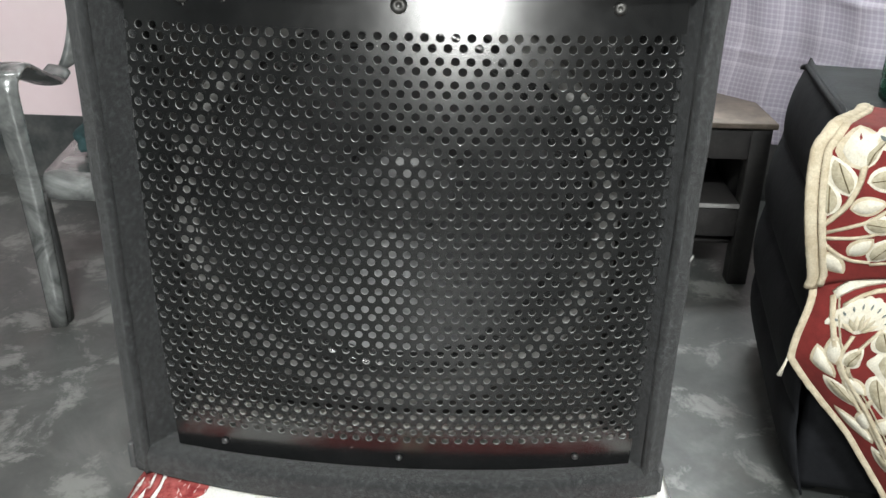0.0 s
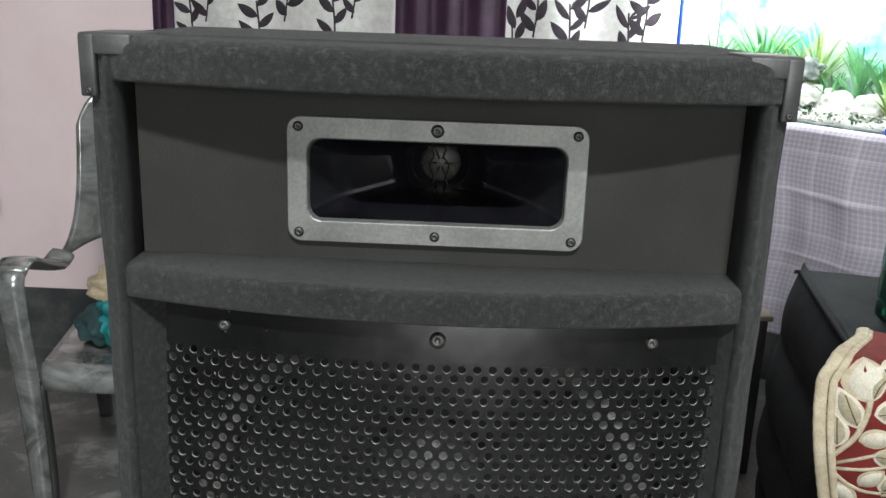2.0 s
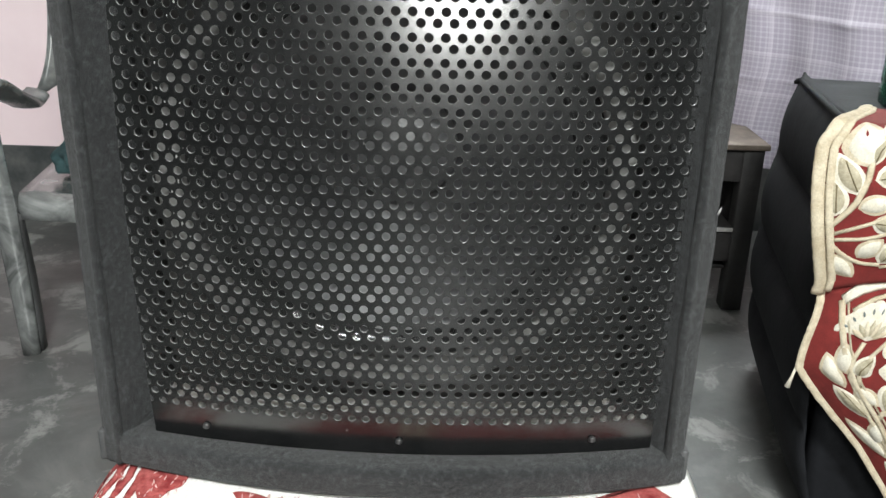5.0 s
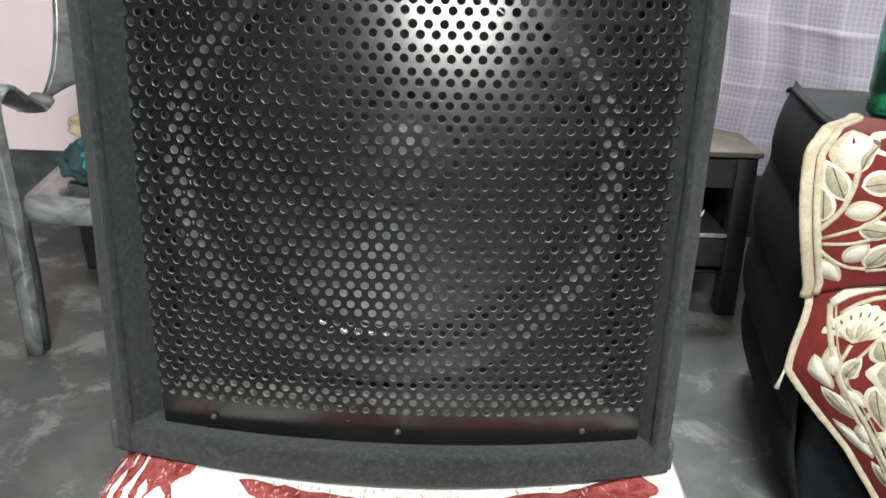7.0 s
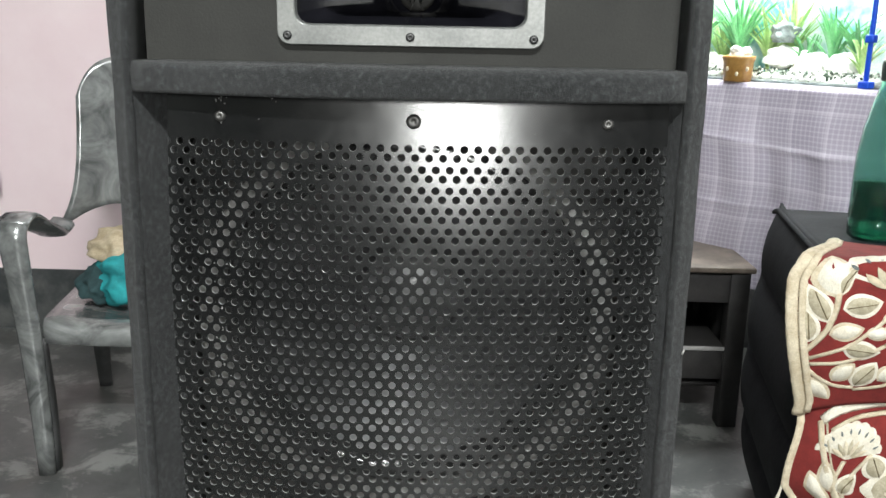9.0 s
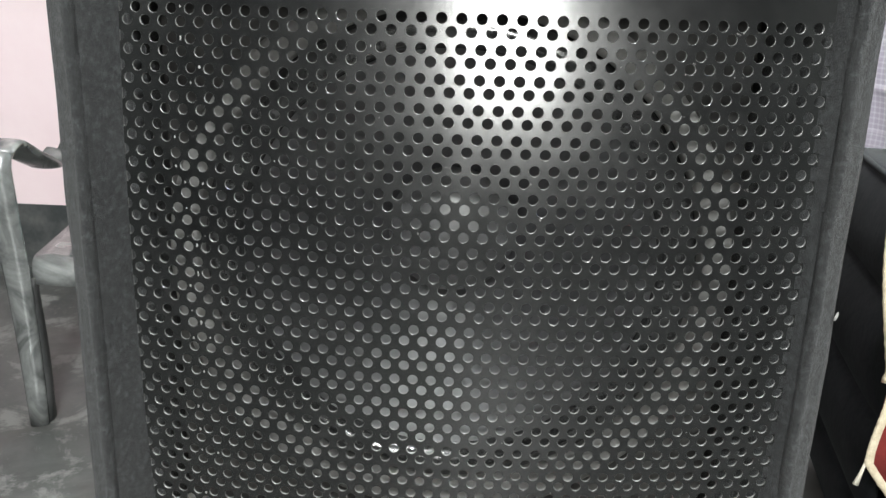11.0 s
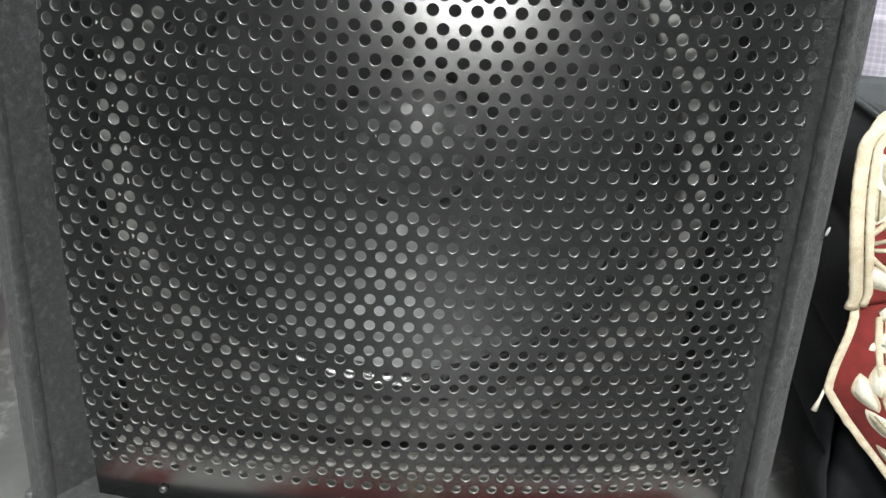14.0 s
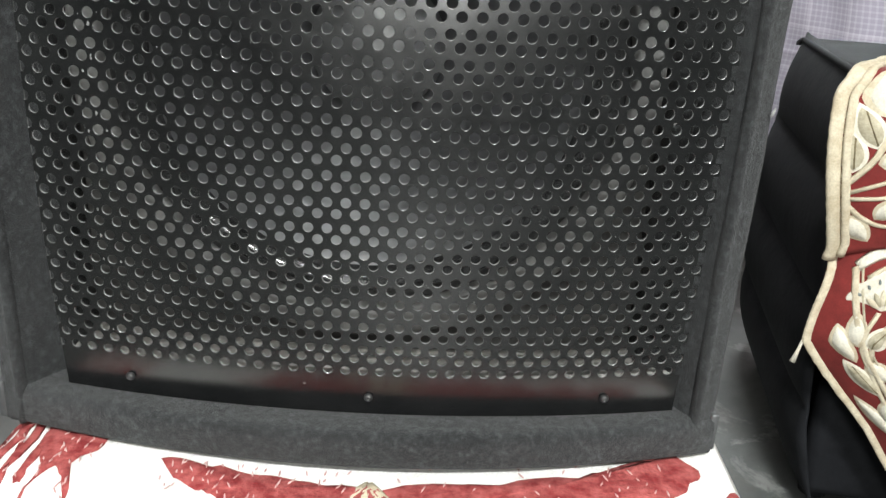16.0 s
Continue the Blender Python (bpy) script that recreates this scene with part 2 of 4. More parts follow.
LAMPWHITE = two_tone("white_lamp_housing", (0.75, 0.75, 0.74), (0.82, 0.82, 0.81), 20, 0.4)
glow = Mat("tube_glass", 0.3, 0, (0.9, 0.9, 0.9))
glow.set("Emission Color", (1, 0.98, 0.95, 1)).set("Emission Strength", 6.0)
TUBEGLOW = glow.m

# ---- mesh helpers ----


def part(name, bm, material, parent=None, label="", smooth=True, m=None):
    """Links a bmesh as one mesh object, under a thing or a part where one is given."""
    me = bpy.data.meshes.new(name)
    bm.normal_update()
    bm.to_mesh(me)
    bm.free()
    me.materials.append(material)
    for p in me.polygons:
        p.use_smooth = smooth
    ob = new(name, me)
    if parent:
        ob.parent = parent
    if m is not None:
        ob.matrix_basis = m
    if label:
        tagged(ob, label)
    return ob


def thing(name, label, category, group="", m=None):
    ob = new(name)
    ob.empty_display_size = 0.05
    if m is not None:
        ob.matrix_basis = m
    return tagged(ob, label, category, group)


def structure(name, bm, material, label, category, smooth=False):
    return tagged(part(name, bm, material, None, "", smooth), label, category, "", "structure")


def box(x0, x1, y0, y1, z0, z1, bevel=0.0, bm=None, seg=2):
    own = bmesh.new()
    bmesh.ops.create_cube(own, size=1.0)
    for v in own.verts:
        v.co = Vector(((x0 + x1) / 2 + v.co.x * (x1 - x0), (y0 + y1) / 2 + v.co.y * (y1 - y0), (z0 + z1) / 2 + v.co.z * (z1 - z0)))
    if bevel:
        bmesh.ops.bevel(own, geom=own.edges[:], offset=bevel, segments=seg, profile=0.5, affect="EDGES")
    if bm is None:
        return own
    tmp = bpy.data.meshes.new("tmp")
    own.to_mesh(tmp)
    own.free()
    bm.from_mesh(tmp)
    bpy.data.meshes.remove(tmp)
    return bm


def loft(rings, closed=True, caps=True, bm=None):
    """Skin through rings of points with equal counts."""
    bm = bm or bmesh.new()
    vs = [[bm.verts.new(p) for p in ring] for ring in rings]
    n = len(vs[0])
    for a, b in zip(vs, vs[1:]):
        for k in range(n if closed else n - 1):
            l = (k + 1) % n
            bm.faces.new((a[k], a[l], b[l], b[k]))
    if caps and closed:
        bm.faces.new(vs[0][::-1])
        bm.faces.new(vs[-1])
    bmesh.ops.recalc_face_normals(bm, faces=bm.faces[:])
    return bm


def lathe(profile, n=32, centre=(0, 0, 0), axis="z", bm=None, caps=True):
    """Profile of (radius, height) turned about an axis: z up, or y with height running along -y."""
    rings = []
    for r, h in profile:
        ring = []
        for k in range(n):
            a = 2 * math.pi * k / n
            c, s = r * math.cos(a), r * math.sin(a)
            p = (c, s, h) if axis == "z" else (c, -h, s)
            ring.append(Vector(p) + Vector(centre))
        rings.append(ring)
    return loft(rings, True, caps, bm)


def sweep(path, sizes, side=(1, 0, 0), bm=None, n=12, power=3.0):
    """A soft-cornered bar along a path; sizes: (width along side, thickness) at every point."""
    path = [Vector(p) for p in path]
    rings = []
    for i, p in enumerate(path):
        d = (path[min(i + 1, len(path) - 1)] - path[max(i - 1, 0)]).normalized()
        s = Vector(side)
        s = (s - s.dot(d) * d).normalized()
        t = d.cross(s)
        w, h = sizes[i]
        ring = []
        for k in range(n):
            a = 2 * math.pi * (k + 0.5) / n
            ca, sa = math.cos(a), math.sin(a)
            f = (abs(ca) ** power + abs(sa) ** power) ** (-1 / power)
            ring.append(p + s * (w / 2 * f * ca) + t * (h / 2 * f * sa))
        rings.append(ring)
    return loft(rings, True, True, bm)


def smooth_path(points, count):
    """Catmull-Rom through the points."""
    pts = [Vector(p) for p in points]
    pts = [pts[0] * 2 - pts[1]] + pts + [pts[-1] * 2 - pts[-2]]
    out = []
    spans = len(pts) - 3
    for i in range(count):
        u = i / (count - 1) * spans
        k = min(int(u), spans - 1)
        t = u - k
        a, b, c, d = pts[k : k + 4]
        out.append(0.5 * ((2 * b) + (c - a) * t + (2 * a - 5 * b + 4 * c - d) * t * t + (3 * b - a - 3 * c + d) * t ** 3))
    return out


def sheet(surface, nu, nv, thick=0.0, uv=None):
    """A surface(u, v), u and v in 0..1, as a skin, with thickness along its normal if given."""
    bm = bmesh.new()
    grid = [[surface(i / nu, j / nv) for j in range(nv + 1)] for i in range(nu + 1)]
    layer = bm.loops.layers.uv.new("UVMap") if uv else None

    def skin(rows, flip):
        vs = [[bm.verts.new(p) for p in row] for row in rows]
        for i in range(nu):
            for j in range(nv):
                q = [(i, j), (i + 1, j), (i + 1, j + 1), (i, j + 1)]
                if flip:
                    q.reverse()
                f = bm.faces.new([vs[a][b] for a, b in q])
                if uv:
                    for loop, (a, b) in zip(f.loops, q):
                        loop[layer].uv = (a / nu * uv[0], b / nv * uv[1])
        return vs

    top = skin(grid, False)
    if thick:
        back = []
        for i in range(nu + 1):
            row = []
            for j in range(nv + 1):
                du = Vector(grid[min(i + 1, nu)][j]) - Vector(grid[max(i - 1, 0)][j])
                dv = Vector(grid[i][min(j + 1, nv)]) - Vector(grid[i][max(j - 1, 0)])
                row.append(Vector(grid[i][j]) - du.cross(dv).normalized() * thick)
            back.append(row)
        low = skin(back, True)
        rim = [(i, 0) for i in range(nu)] + [(nu, j) for j in range(nv)] + [(i, nv) for i in range(nu, 0, -1)] + [(0, j) for j in range(nv, 0, -1)]
        for (a, b), (c, d) in zip(rim, rim[1:] + rim[:1]):
            bm.faces.new((top[a][b], low[a][b], low[c][d], top[c][d]))
    return bm


def motif(surface, outline, lift, bm=None, eps=1e-3):
    """A low raised patch on a surface from an outline in its u, v."""
    bm = bm or bmesh.new()

    def at(u, v, h):
        p = Vector(surface(u, v))
        du = Vector(surface(u + eps, v)) - Vector(surface(u - eps, v))
        dv = Vector(surface(u, v + eps)) - Vector(surface(u, v - eps))
        return p + du.cross(dv).normalized() * h

    cu = sum(p[0] for p in outline) / len(outline)
    cv = sum(p[1] for p in outline) / len(outline)
    low = [bm.verts.new(at(u, v, 0.0002)) for u, v in outline]
    top = [bm.verts.new(at(cu + (u - cu) * 0.88, cv + (v - cv) * 0.88, lift)) for u, v in outline]
    mid = bm.verts.new(at(cu, cv, lift * 1.15))
    n = len(outline)
    for k in range(n):
        l = (k + 1) % n
        bm.faces.new((low[k], low[l], top[l], top[k]))
        bm.faces.new((top[k], top[l], mid))
    return bm


def leaf_outline(u, v, length, width, angle, su=1.0, sv=1.0, n=7, bend=0.0):
    """A pointed leaf from its foot at (u, v); su, sv: metres per unit of u and v."""
    ca, sa = math.cos(radians(angle)), math.sin(radians(angle))
    side = []
    for k in range(n + 1):
        t = k / n
        w = width / 2 * math.sin(math.pi * t ** 0.85) ** 0.8 if 0 < t < 1 else 0.0
        side.append((t * length, w, bend * length * t * t))
    pts = [(a, b + c) for a, b, c in side] + [(a, -b + c) for a, b, c in side[-2:0:-1]]
    return [(u + (a * ca - b * sa) / su, v + (a * sa + b * ca) / sv) for a, b in pts]


def stem_outline(points, width, su=1.0, sv=1.0):
    pts = smooth_path([(a * su, b * sv, 0) for a, b in points], 9)
    left, right = [], []
    for i, p in enumerate(pts):
        d = (pts[min(i + 1, 8)] - pts[max(i - 1, 0)]).normalized()
        q = Vector((-d.y, d.x, 0)) * width / 2
        left.append(((p + q).x / su, (p + q).y / sv))
        right.append(((p - q).x / su, (p - q).y / sv))
    return left, right


def ribbon(surface, points, width, lift, su=1.0, sv=1.0):
    """A raised cord that follows points in u, v."""
    left, right = stem_outline(points, width, su, sv)
    eps = 1e-3

    def at(u, v, h):
        p = Vector(surface(u, v))
        du = Vector(surface(u + eps, v)) - Vector(surface(u - eps, v))
        dv = Vector(surface(u, v + eps)) - Vector(surface(u, v - eps))
        return p + du.cross(dv).normalized() * h

    rings = []
    for (a, b), (c, d) in zip(left, right):
        rings.append([at(a, b, 0.0002), at(a * 0.8 + c * 0.2, b * 0.8 + d * 0.2, lift), at(a * 0.2 + c * 0.8, b * 0.2 + d * 0.8, lift), at(c, d, 0.0002)])
    return loft(rings)

# ---- room ----
XL, XR, YF, YB, ZC = -2.20, 2.10, -2.20, 2.58, 3.20
structure("floor", box(XL, XR, YF, YB, -0.08, 0.0), FLOOR, "dark grey stained cement floor, worn and half polished", "floor")
structure("ceiling", box(XL, XR, YF, YB, ZC, ZC + 0.1), CEIL, "plain off-white painted ceiling", "ceiling")
structure("wall_north", box(XL - 0.15, XR + 0.15, YB, YB + 0.15, -0.08, ZC + 0.1), PINK, "pale pink painted plaster wall with faint stains", "wall")
structure("wall_west", box(XL - 0.15, XL, YF, YB, -0.08, ZC + 0.1), DULL, "unseen wall, kept dull grey-green so it reflects little", "wall")
structure("wall_east", box(XR, XR + 0.15, YF, YB, -0.08, ZC + 0.1), DULL, "unseen wall, kept dull grey-green so it reflects little", "wall")
WX0, WX1, WZ0, WZ1 = -0.05, 0.49, 0.94, 1.58
south = box(XL - 0.15, WX0, YF - 0.15, YF, -0.08, ZC + 0.1)
box(WX1, XR + 0.15, YF - 0.15, YF, -0.08, ZC + 0.1, bm=south)
box(WX0, WX1, YF - 0.15, YF, WZ1, ZC + 0.1, bm=south)
box(WX0, WX1, YF - 0.15, YF, -0.08, WZ0, bm=south)
structure("wall_south", south, DULL, "unseen dull wall with one window, kept dark to reflect little", "wall")
frame_bm = box(WX0 - 0.04, WX0, YF - 0.02, YF + 0.02, WZ0 - 0.04, WZ1 + 0.04)
box(WX1, WX1 + 0.04, YF - 0.02, YF + 0.02, WZ0 - 0.04, WZ1 + 0.04, bm=frame_bm)
box(WX0, WX1, YF - 0.02, YF + 0.02, WZ1, WZ1 + 0.04, bm=frame_bm)
box(WX0, WX1, YF - 0.02, YF + 0.02, WZ0 - 0.04, WZ0, bm=frame_bm)
structure("window_1", frame_bm, BROWN, "brown wooden window frame, open to daylight", "window")
structure("baseboard", box(XL, XR, YB - 0.006, YB - 0.0005, 0.0, 0.196), SKIRT, "dark grey painted skirting band, scuffed", "skirting")

# ---- loudspeaker ----
Z0, Z1 = 0.512, 1.057
HW = 0.208
SXC = -0.005  # middle of the cabinet
GL, GR = -0.1742, 0.1778  # cut edges of the grille
YREAR = 0.765


def front_y(x):
    return 0.530 + 0.030 * (x / 0.2) ** 2


def grille_y(x, z):
    return 0.5475 + 0.0185 * (x / 0.176) ** 2 - 0.010 * (1 - ((z - 0.715) / 0.165) ** 2)


def rail(xa, xb, za, zb, back, r=0.007, rl=0.003, n=28, lift=0.0):
    """A carpeted rail that follows the bowed front, with a rounded nose."""
    rings = []
    for i in range(n + 1):
        x = xa + (xb - xa) * i / n
        y = front_y(x) + lift
        ring = [(x, back, za)]
        for k in range(5):
            a = math.pi / 2 * k / 4
            ring.append((x, y + rl - rl * math.sin(a), za + rl - rl * math.cos(a)))
        for k in range(5):
            a = math.pi / 2 * k / 4
            ring.append((x, y + r - r * math.cos(a), zb - r + r * math.sin(a)))
        ring.append((x, back, zb))
        rings.append(ring)
    return loft(rings)


def post(sign):
    """A slim carpeted side post in plan: outer face, rounded nose, inner face."""
    xo, xi = HW, 0.1912
    plan = [(xo, 0.60), (xo, front_y(xo) + 0.008), (xo - 0.0015, front_y(xo) + 0.0025), (xo - 0.005, front_y(xo) - 0.001), (xo - 0.010, front_y(xo) - 0.0022)]
    plan += [(xi + 0.004, front_y(xi) - 0.0008), (xi + 0.001, front_y(xi) + 0.0008), (xi, front_y(xi) + 0.004), (xi + 0.0004, 0.5995)]
    rings = []
    for k in range(41):
        z = Z0 + 0.001 + (Z1 - Z0 - 0.007) * k / 40
        rings.append([(SXC + sign * (x + 0.0011 * noise.noise(Vector((x * 60, sign * 3.0, z * 22)))), y + 0.0009 * noise.noise(Vector((x * 50, 5.0, z * 30 + sign))), z) for x, y in plan])
    return loft(rings)


PITCH, ROWS = 0.00956, 43


def row_z(r):
    """Height of a row of holes: the rows come in close pairs."""
    return 0.5645 + (r // 2) * 0.014195 + (r % 2) * 0.0080


def grille_mesh():
    """Perforated plate: staggered rows of real round holes."""
    pitch, rows, cols = PITCH, ROWS, 41
    zb, zt = row_z(0), row_z(ROWS - 1)
    verts, faces, kinds, index = [], [], [], {}

    def vert(x, z, back=0.0, key=True):
        if key:
            k = (round(x * 1e5), round(z * 1e5))
            if k in index:
                return index[k]
            index[k] = len(verts)
        x = min(GR, max(GL, x))
        verts.append((x, grille_y(x, z) + back, z))
        return len(verts) - 1

    rad = 0.00264
    for r in range(rows):
        zc = row_z(r)
        lo = (row_z(r - 1) + zc) / 2 if r else zc - 0.0031
        hi = (row_z(r + 1) + zc) / 2 if r < rows - 1 else zc + 0.0031
        q = pitch / 4
        rim = [(2 * q, zc), (2 * q, hi), (q, hi), (0, hi), (-q, hi), (-2 * q, hi), (-2 * q, zc), (-2 * q, lo), (-q, lo), (0, lo), (q, lo), (2 * q, lo)]
        off = (0.25 if r % 2 else -0.25) * pitch
        for c in range(cols):
            xc = (c - (cols - 1) / 2) * pitch + off
            if not GL - 0.001 < xc < GR + 0.001:
                continue
            outer, hole, lip, wall, deep = [], [], [], [], []
            for k in range(12):
                a = math.pi / 6 * k
                outer.append(vert(xc + rim[k][0], rim[k][1]))
                ca, sa = math.cos(a), math.sin(a)
                hole.append(vert(xc + (rad + 0.00028) * ca, zc + (rad + 0.00028) * sa, 0, False))
                lip.append(vert(xc + (rad + 0.00012) * ca, zc + (rad + 0.00012) * sa, 0.00008, False))
                wall.append(vert(xc + rad * ca, zc + rad * sa, 0.0003, False))
                deep.append(vert(xc + rad * ca, zc + rad * sa, 0.0012, False))
            for k in range(12):
                l = (k + 1) % 12
                faces.append((outer[k], outer[l], hole[l], hole[k]))
                faces.append((hole[k], hole[l], lip[l], lip[k]))
                faces.append((lip[k], lip[l], wall[l], wall[k]))
                faces.append((wall[k], wall[l], deep[l], deep[k]))
                kinds.extend((2, 0, 1, 1))
    for za, ze in ((0.528, zb - 0.0031), (zt + 0.0031, 0.905)):
        n = 40
        base = len(verts)
        for i in range(n + 1):
            x = GL + (GR - GL) * i / n
            for z in (za, (za + ze) / 2, ze):
                verts.append((x, grille_y(x, z) + 0.00015, z))
        for i in range(n):
            for j in range(2):
                a = base + i * 3 + j
                faces.append((a, a + 3, a + 4, a + 1))
                kinds.append(0)
    me = bpy.data.meshes.new("grille")
    me.from_pydata(verts, [], faces)
    me.materials.append(GRILLE)
    me.materials.append(RIMGLINT)
    for p, k in zip(me.polygons, kinds):
        p.use_smooth = k != 2
        p.material_index = k % 2
    return me


def screw(parent, name, x, y, z, r, material, tilt=0.0, label=""):
    bm = lathe([(r, 0.0), (r, 0.0012), (r * 0.7, 0.0022), (r * 0.3, 0.0026), (r * 0.28, 0.0012), (0.0002, 0.0010)], 14, (0, 0, 0), "y")
    return part(name, bm, material, parent, label, True, pose(x, y, z, tilt, 0, 0))


speaker = thing("loudspeaker", "charcoal carpeted loudspeaker with bowed steel grille, on a cloth-covered stool", "loudspeaker")
part("top_panel", box(SXC - HW, SXC + HW, 0.60, YREAR, Z1 - 0.018, Z1 - 0.0003, 0.004), CARPET, speaker)
part("bottom_panel", box(SXC - HW, SXC + HW, 0.60, YREAR, Z0, Z0 + 0.018, 0.004), CARPET, speaker)
for sx in (-1, 1):
    xa, xb = sorted((SXC + sx * (HW - 0.0005), SXC + sx * (HW - 0.018)))
    part("side_panel", box(xa, xb, 0.6005, YREAR - 0.0005, Z0 + 0.004, Z1 - 0.004, 0.003), CARPET, speaker)
part("back_panel", box(SXC - HW + 0.019, SXC + HW - 0.019, YREAR - 0.018, YREAR - 0.001, Z0 + 0.019, Z1 - 0.019, 0.002), CARPET, speaker)
part("post", post(-1), CARPET, speaker)
part("post", post(1), CARPET, speaker)
part("top_rail", rail(SXC - HW + 0.002, SXC + HW - 0.002, 1.0305, Z1, 0.5995, 0.008, lift=-0.001), CARPET, speaker)
part("middle_rail", rail(SXC - 0.1909, SXC + 0.1909, 0.896, 0.9175, 0.5995, 0.006), CARPET, speaker)
part("bottom_rail", rail(SXC - HW + 0.002, SXC + HW - 0.002, Z0 - 0.0005, 0.5355, 0.5995, 0.007, 0.005, lift=-0.0015), CARPET, speaker)
WX, WZ, WY = -0.0075, 0.7205, 0.612


def baffle_mesh():
    """The front board with a round hole for the driver."""
    bm = bmesh.new()
    n = 64
    for y, flip in ((0.6125, False), (0.626, True)):
        outer, hole = [], []
        for k in range(n):
            a = 2 * math.pi * (k + 0.5) / n
            ca, sa = math.cos(a), math.sin(a)
            tx = ((0.181 - math.copysign(1, ca) * (WX - SXC)) / abs(ca)) if abs(ca) > 1e-6 else 9
            tz = (((0.900 - WZ) if sa > 0 else (WZ - 0.53)) / abs(sa)) if abs(sa) > 1e-6 else 9
            t = min(tx, tz)
            outer.append(bm.verts.new((WX + t * ca, y, WZ + t * sa)))
            hole.append(bm.verts.new((WX + 0.148 * ca, y, WZ + 0.148 * sa)))
        for k in range(n):
            l = (k + 1) % n
            q = (outer[k], outer[l], hole[l], hole[k])
            bm.faces.new(q[::-1] if flip else q)
    return bm


part("baffle", baffle_mesh(), BAFFLE, speaker, "", False)
grille = part("grille", bmesh.new(), GRILLE, speaker, "black perforated steel grille, scratched and dusty")
grille.data = grille_mesh()

# woofer behind the grille
woofer = part("woofer", lathe([(0.1625, 0.0), (0.1625, 0.010), (0.160, 0.012), (0.1475, 0.012), (0.1455, 0.009), (0.1455, -0.006)], 72, (WX, WY, WZ), "y", caps=False), GASKET, speaker, "grey gasket ring of the bass driver")
part("surround", lathe([(0.1465, -0.004)] + [(0.1345 + 0.0105 * math.cos(a), -0.003 + 0.0075 * math.sin(a)) for a in [math.pi * k / 10 for k in range(11)]] + [(0.1225, -0.007)], 72, (WX, WY, WZ), "y", caps=False), SURROUND, woofer)
cone = []
for k in range(15):
    t = k / 14
    cone.append((0.1230 - 0.0810 * t, -0.006 - 0.066 * t ** 1.12 + 0.0010 * (1 if k % 3 == 0 else 0)))
part("cone", lathe(cone, 72, (WX, WY, WZ), "y", caps=False), CONE, woofer)
part("dust_cap", lathe([(max(0.0004, 0.0425 * math.cos(a)), -0.069 + 0.021 * math.sin(a)) for a in [math.pi / 2 * k / 10 for k in range(11)]], 48, (WX, WY, WZ), "y", caps=False), CAP, woofer)


def bowed_strip(xa, xb, za, zb, gap, depth, n=30):
    """A batten that follows the bow of the grille from behind."""
    rings = []
    for i in range(n + 1):
        x = xa + (xb - xa) * i / n
        y = grille_y(x, 0.56) + gap
        rings.append([(x, y, za), (x, y, zb - 0.001), (x, y + 0.001, zb), (x, y + depth, zb), (x, y + depth, za)])
    return loft(rings)


part("inner_ledge", bowed_strip(GL + 0.002, GR - 0.002, 0.5362, 0.5550, 0.006, 0.040), PALEWOOD, speaker, "raw wooden ledge behind the grille", False)
for sx in (-1, 1):
    wedge = [[(SXC + sx * x, y, z) for x, y in ((0.1909, 0.5625), (0.1742, 0.588), (0.1742, 0.5995), (0.1909, 0.5995))] for z in (0.5358, 0.65, 0.78, 0.8957)]
    part("side_wedge", loft(wedge), CARPET, speaker, "carpeted bevel beside the grille", False)
for xa, xb in ((SXC - 0.1742, WX - 0.1630), (WX + 0.1640, SXC + 0.1742)):
    part("side_batten", box(xa, xb, 0.5840, 0.6120, 0.536, 0.8955, 0.0015), CARPET, speaker, "carpeted strip beside the grille")

# screws along the plain strips of the grille
for x in (-0.1345, 0.001, 0.1345):
    for z in (0.881, 0.5475):
        big = x > -0.05 and x < 0.05 and z > 0.8
        screw(speaker, "grille_screw", x, grille_y(x, z) - 0.0003, z, 0.0052 if big else (0.004 if z > 0.8 else 0.0024), SCREW if z > 0.8 else SCREW_DARK, -8 if z > 0.8 else 0)



def grille_skin(u, v):
    x, z = GL + (GR - GL) * u, 0.528 + 0.377 * v
    return Vector((x, grille_y(x, z), z))


# chipped paint on the webs between the holes, thickest in one drip line, and smears by a screw
rng = random.Random(21)
chips = bmesh.new()
for k in range(44):
    row_at = rng.randrange(0, ROWS)
    drip = k < 34
    x_at = rng.gauss(-0.138, 0.0035) if drip else rng.uniform(GL + 0.012, GR - 0.012)
    off = (0.25 if row_at % 2 else -0.25) * 0.00956
    x_at = (round((x_at - off) / 0.00956 - 0.5) + 0.5) * 0.00956 + off
    z_at = row_z(row_at) + rng.uniform(-0.0012, 0.0012)
    r = rng.uniform(0.0003, 0.0008) if drip else rng.uniform(0.0002, 0.0004)
    blot = [((x_at + r * rng.uniform(0.5, 1.2) * math.cos(a) - GL) / (GR - GL), (z_at + 1.5 * r * rng.uniform(0.5, 1.2) * math.sin(a) - 0.528) / 0.377) for a in [2 * math.pi * i / 7 for i in range(7)]]
    motif(grille_skin, blot, 0.00025, chips)
for k in range(9):
    x_at, z_at, r = rng.gauss(-0.137, 0.003), rng.uniform(0.872, 0.894), rng.uniform(0.0003, 0.0008)
    blot = [((x_at + r * rng.uniform(0.5, 1.2) * math.cos(a) - GL) / (GR - GL), (z_at + 2.0 * r * rng.uniform(0.5, 1.2) * math.sin(a) - 0.528) / 0.377) for a in [2 * math.pi * i / 7 for i in range(7)]]
    motif(grille_skin, blot, 0.0004, chips)
tagged(part("paint_chips", chips, GASKET, grille, "pale chips and smears in the paint"), kind="stuff")

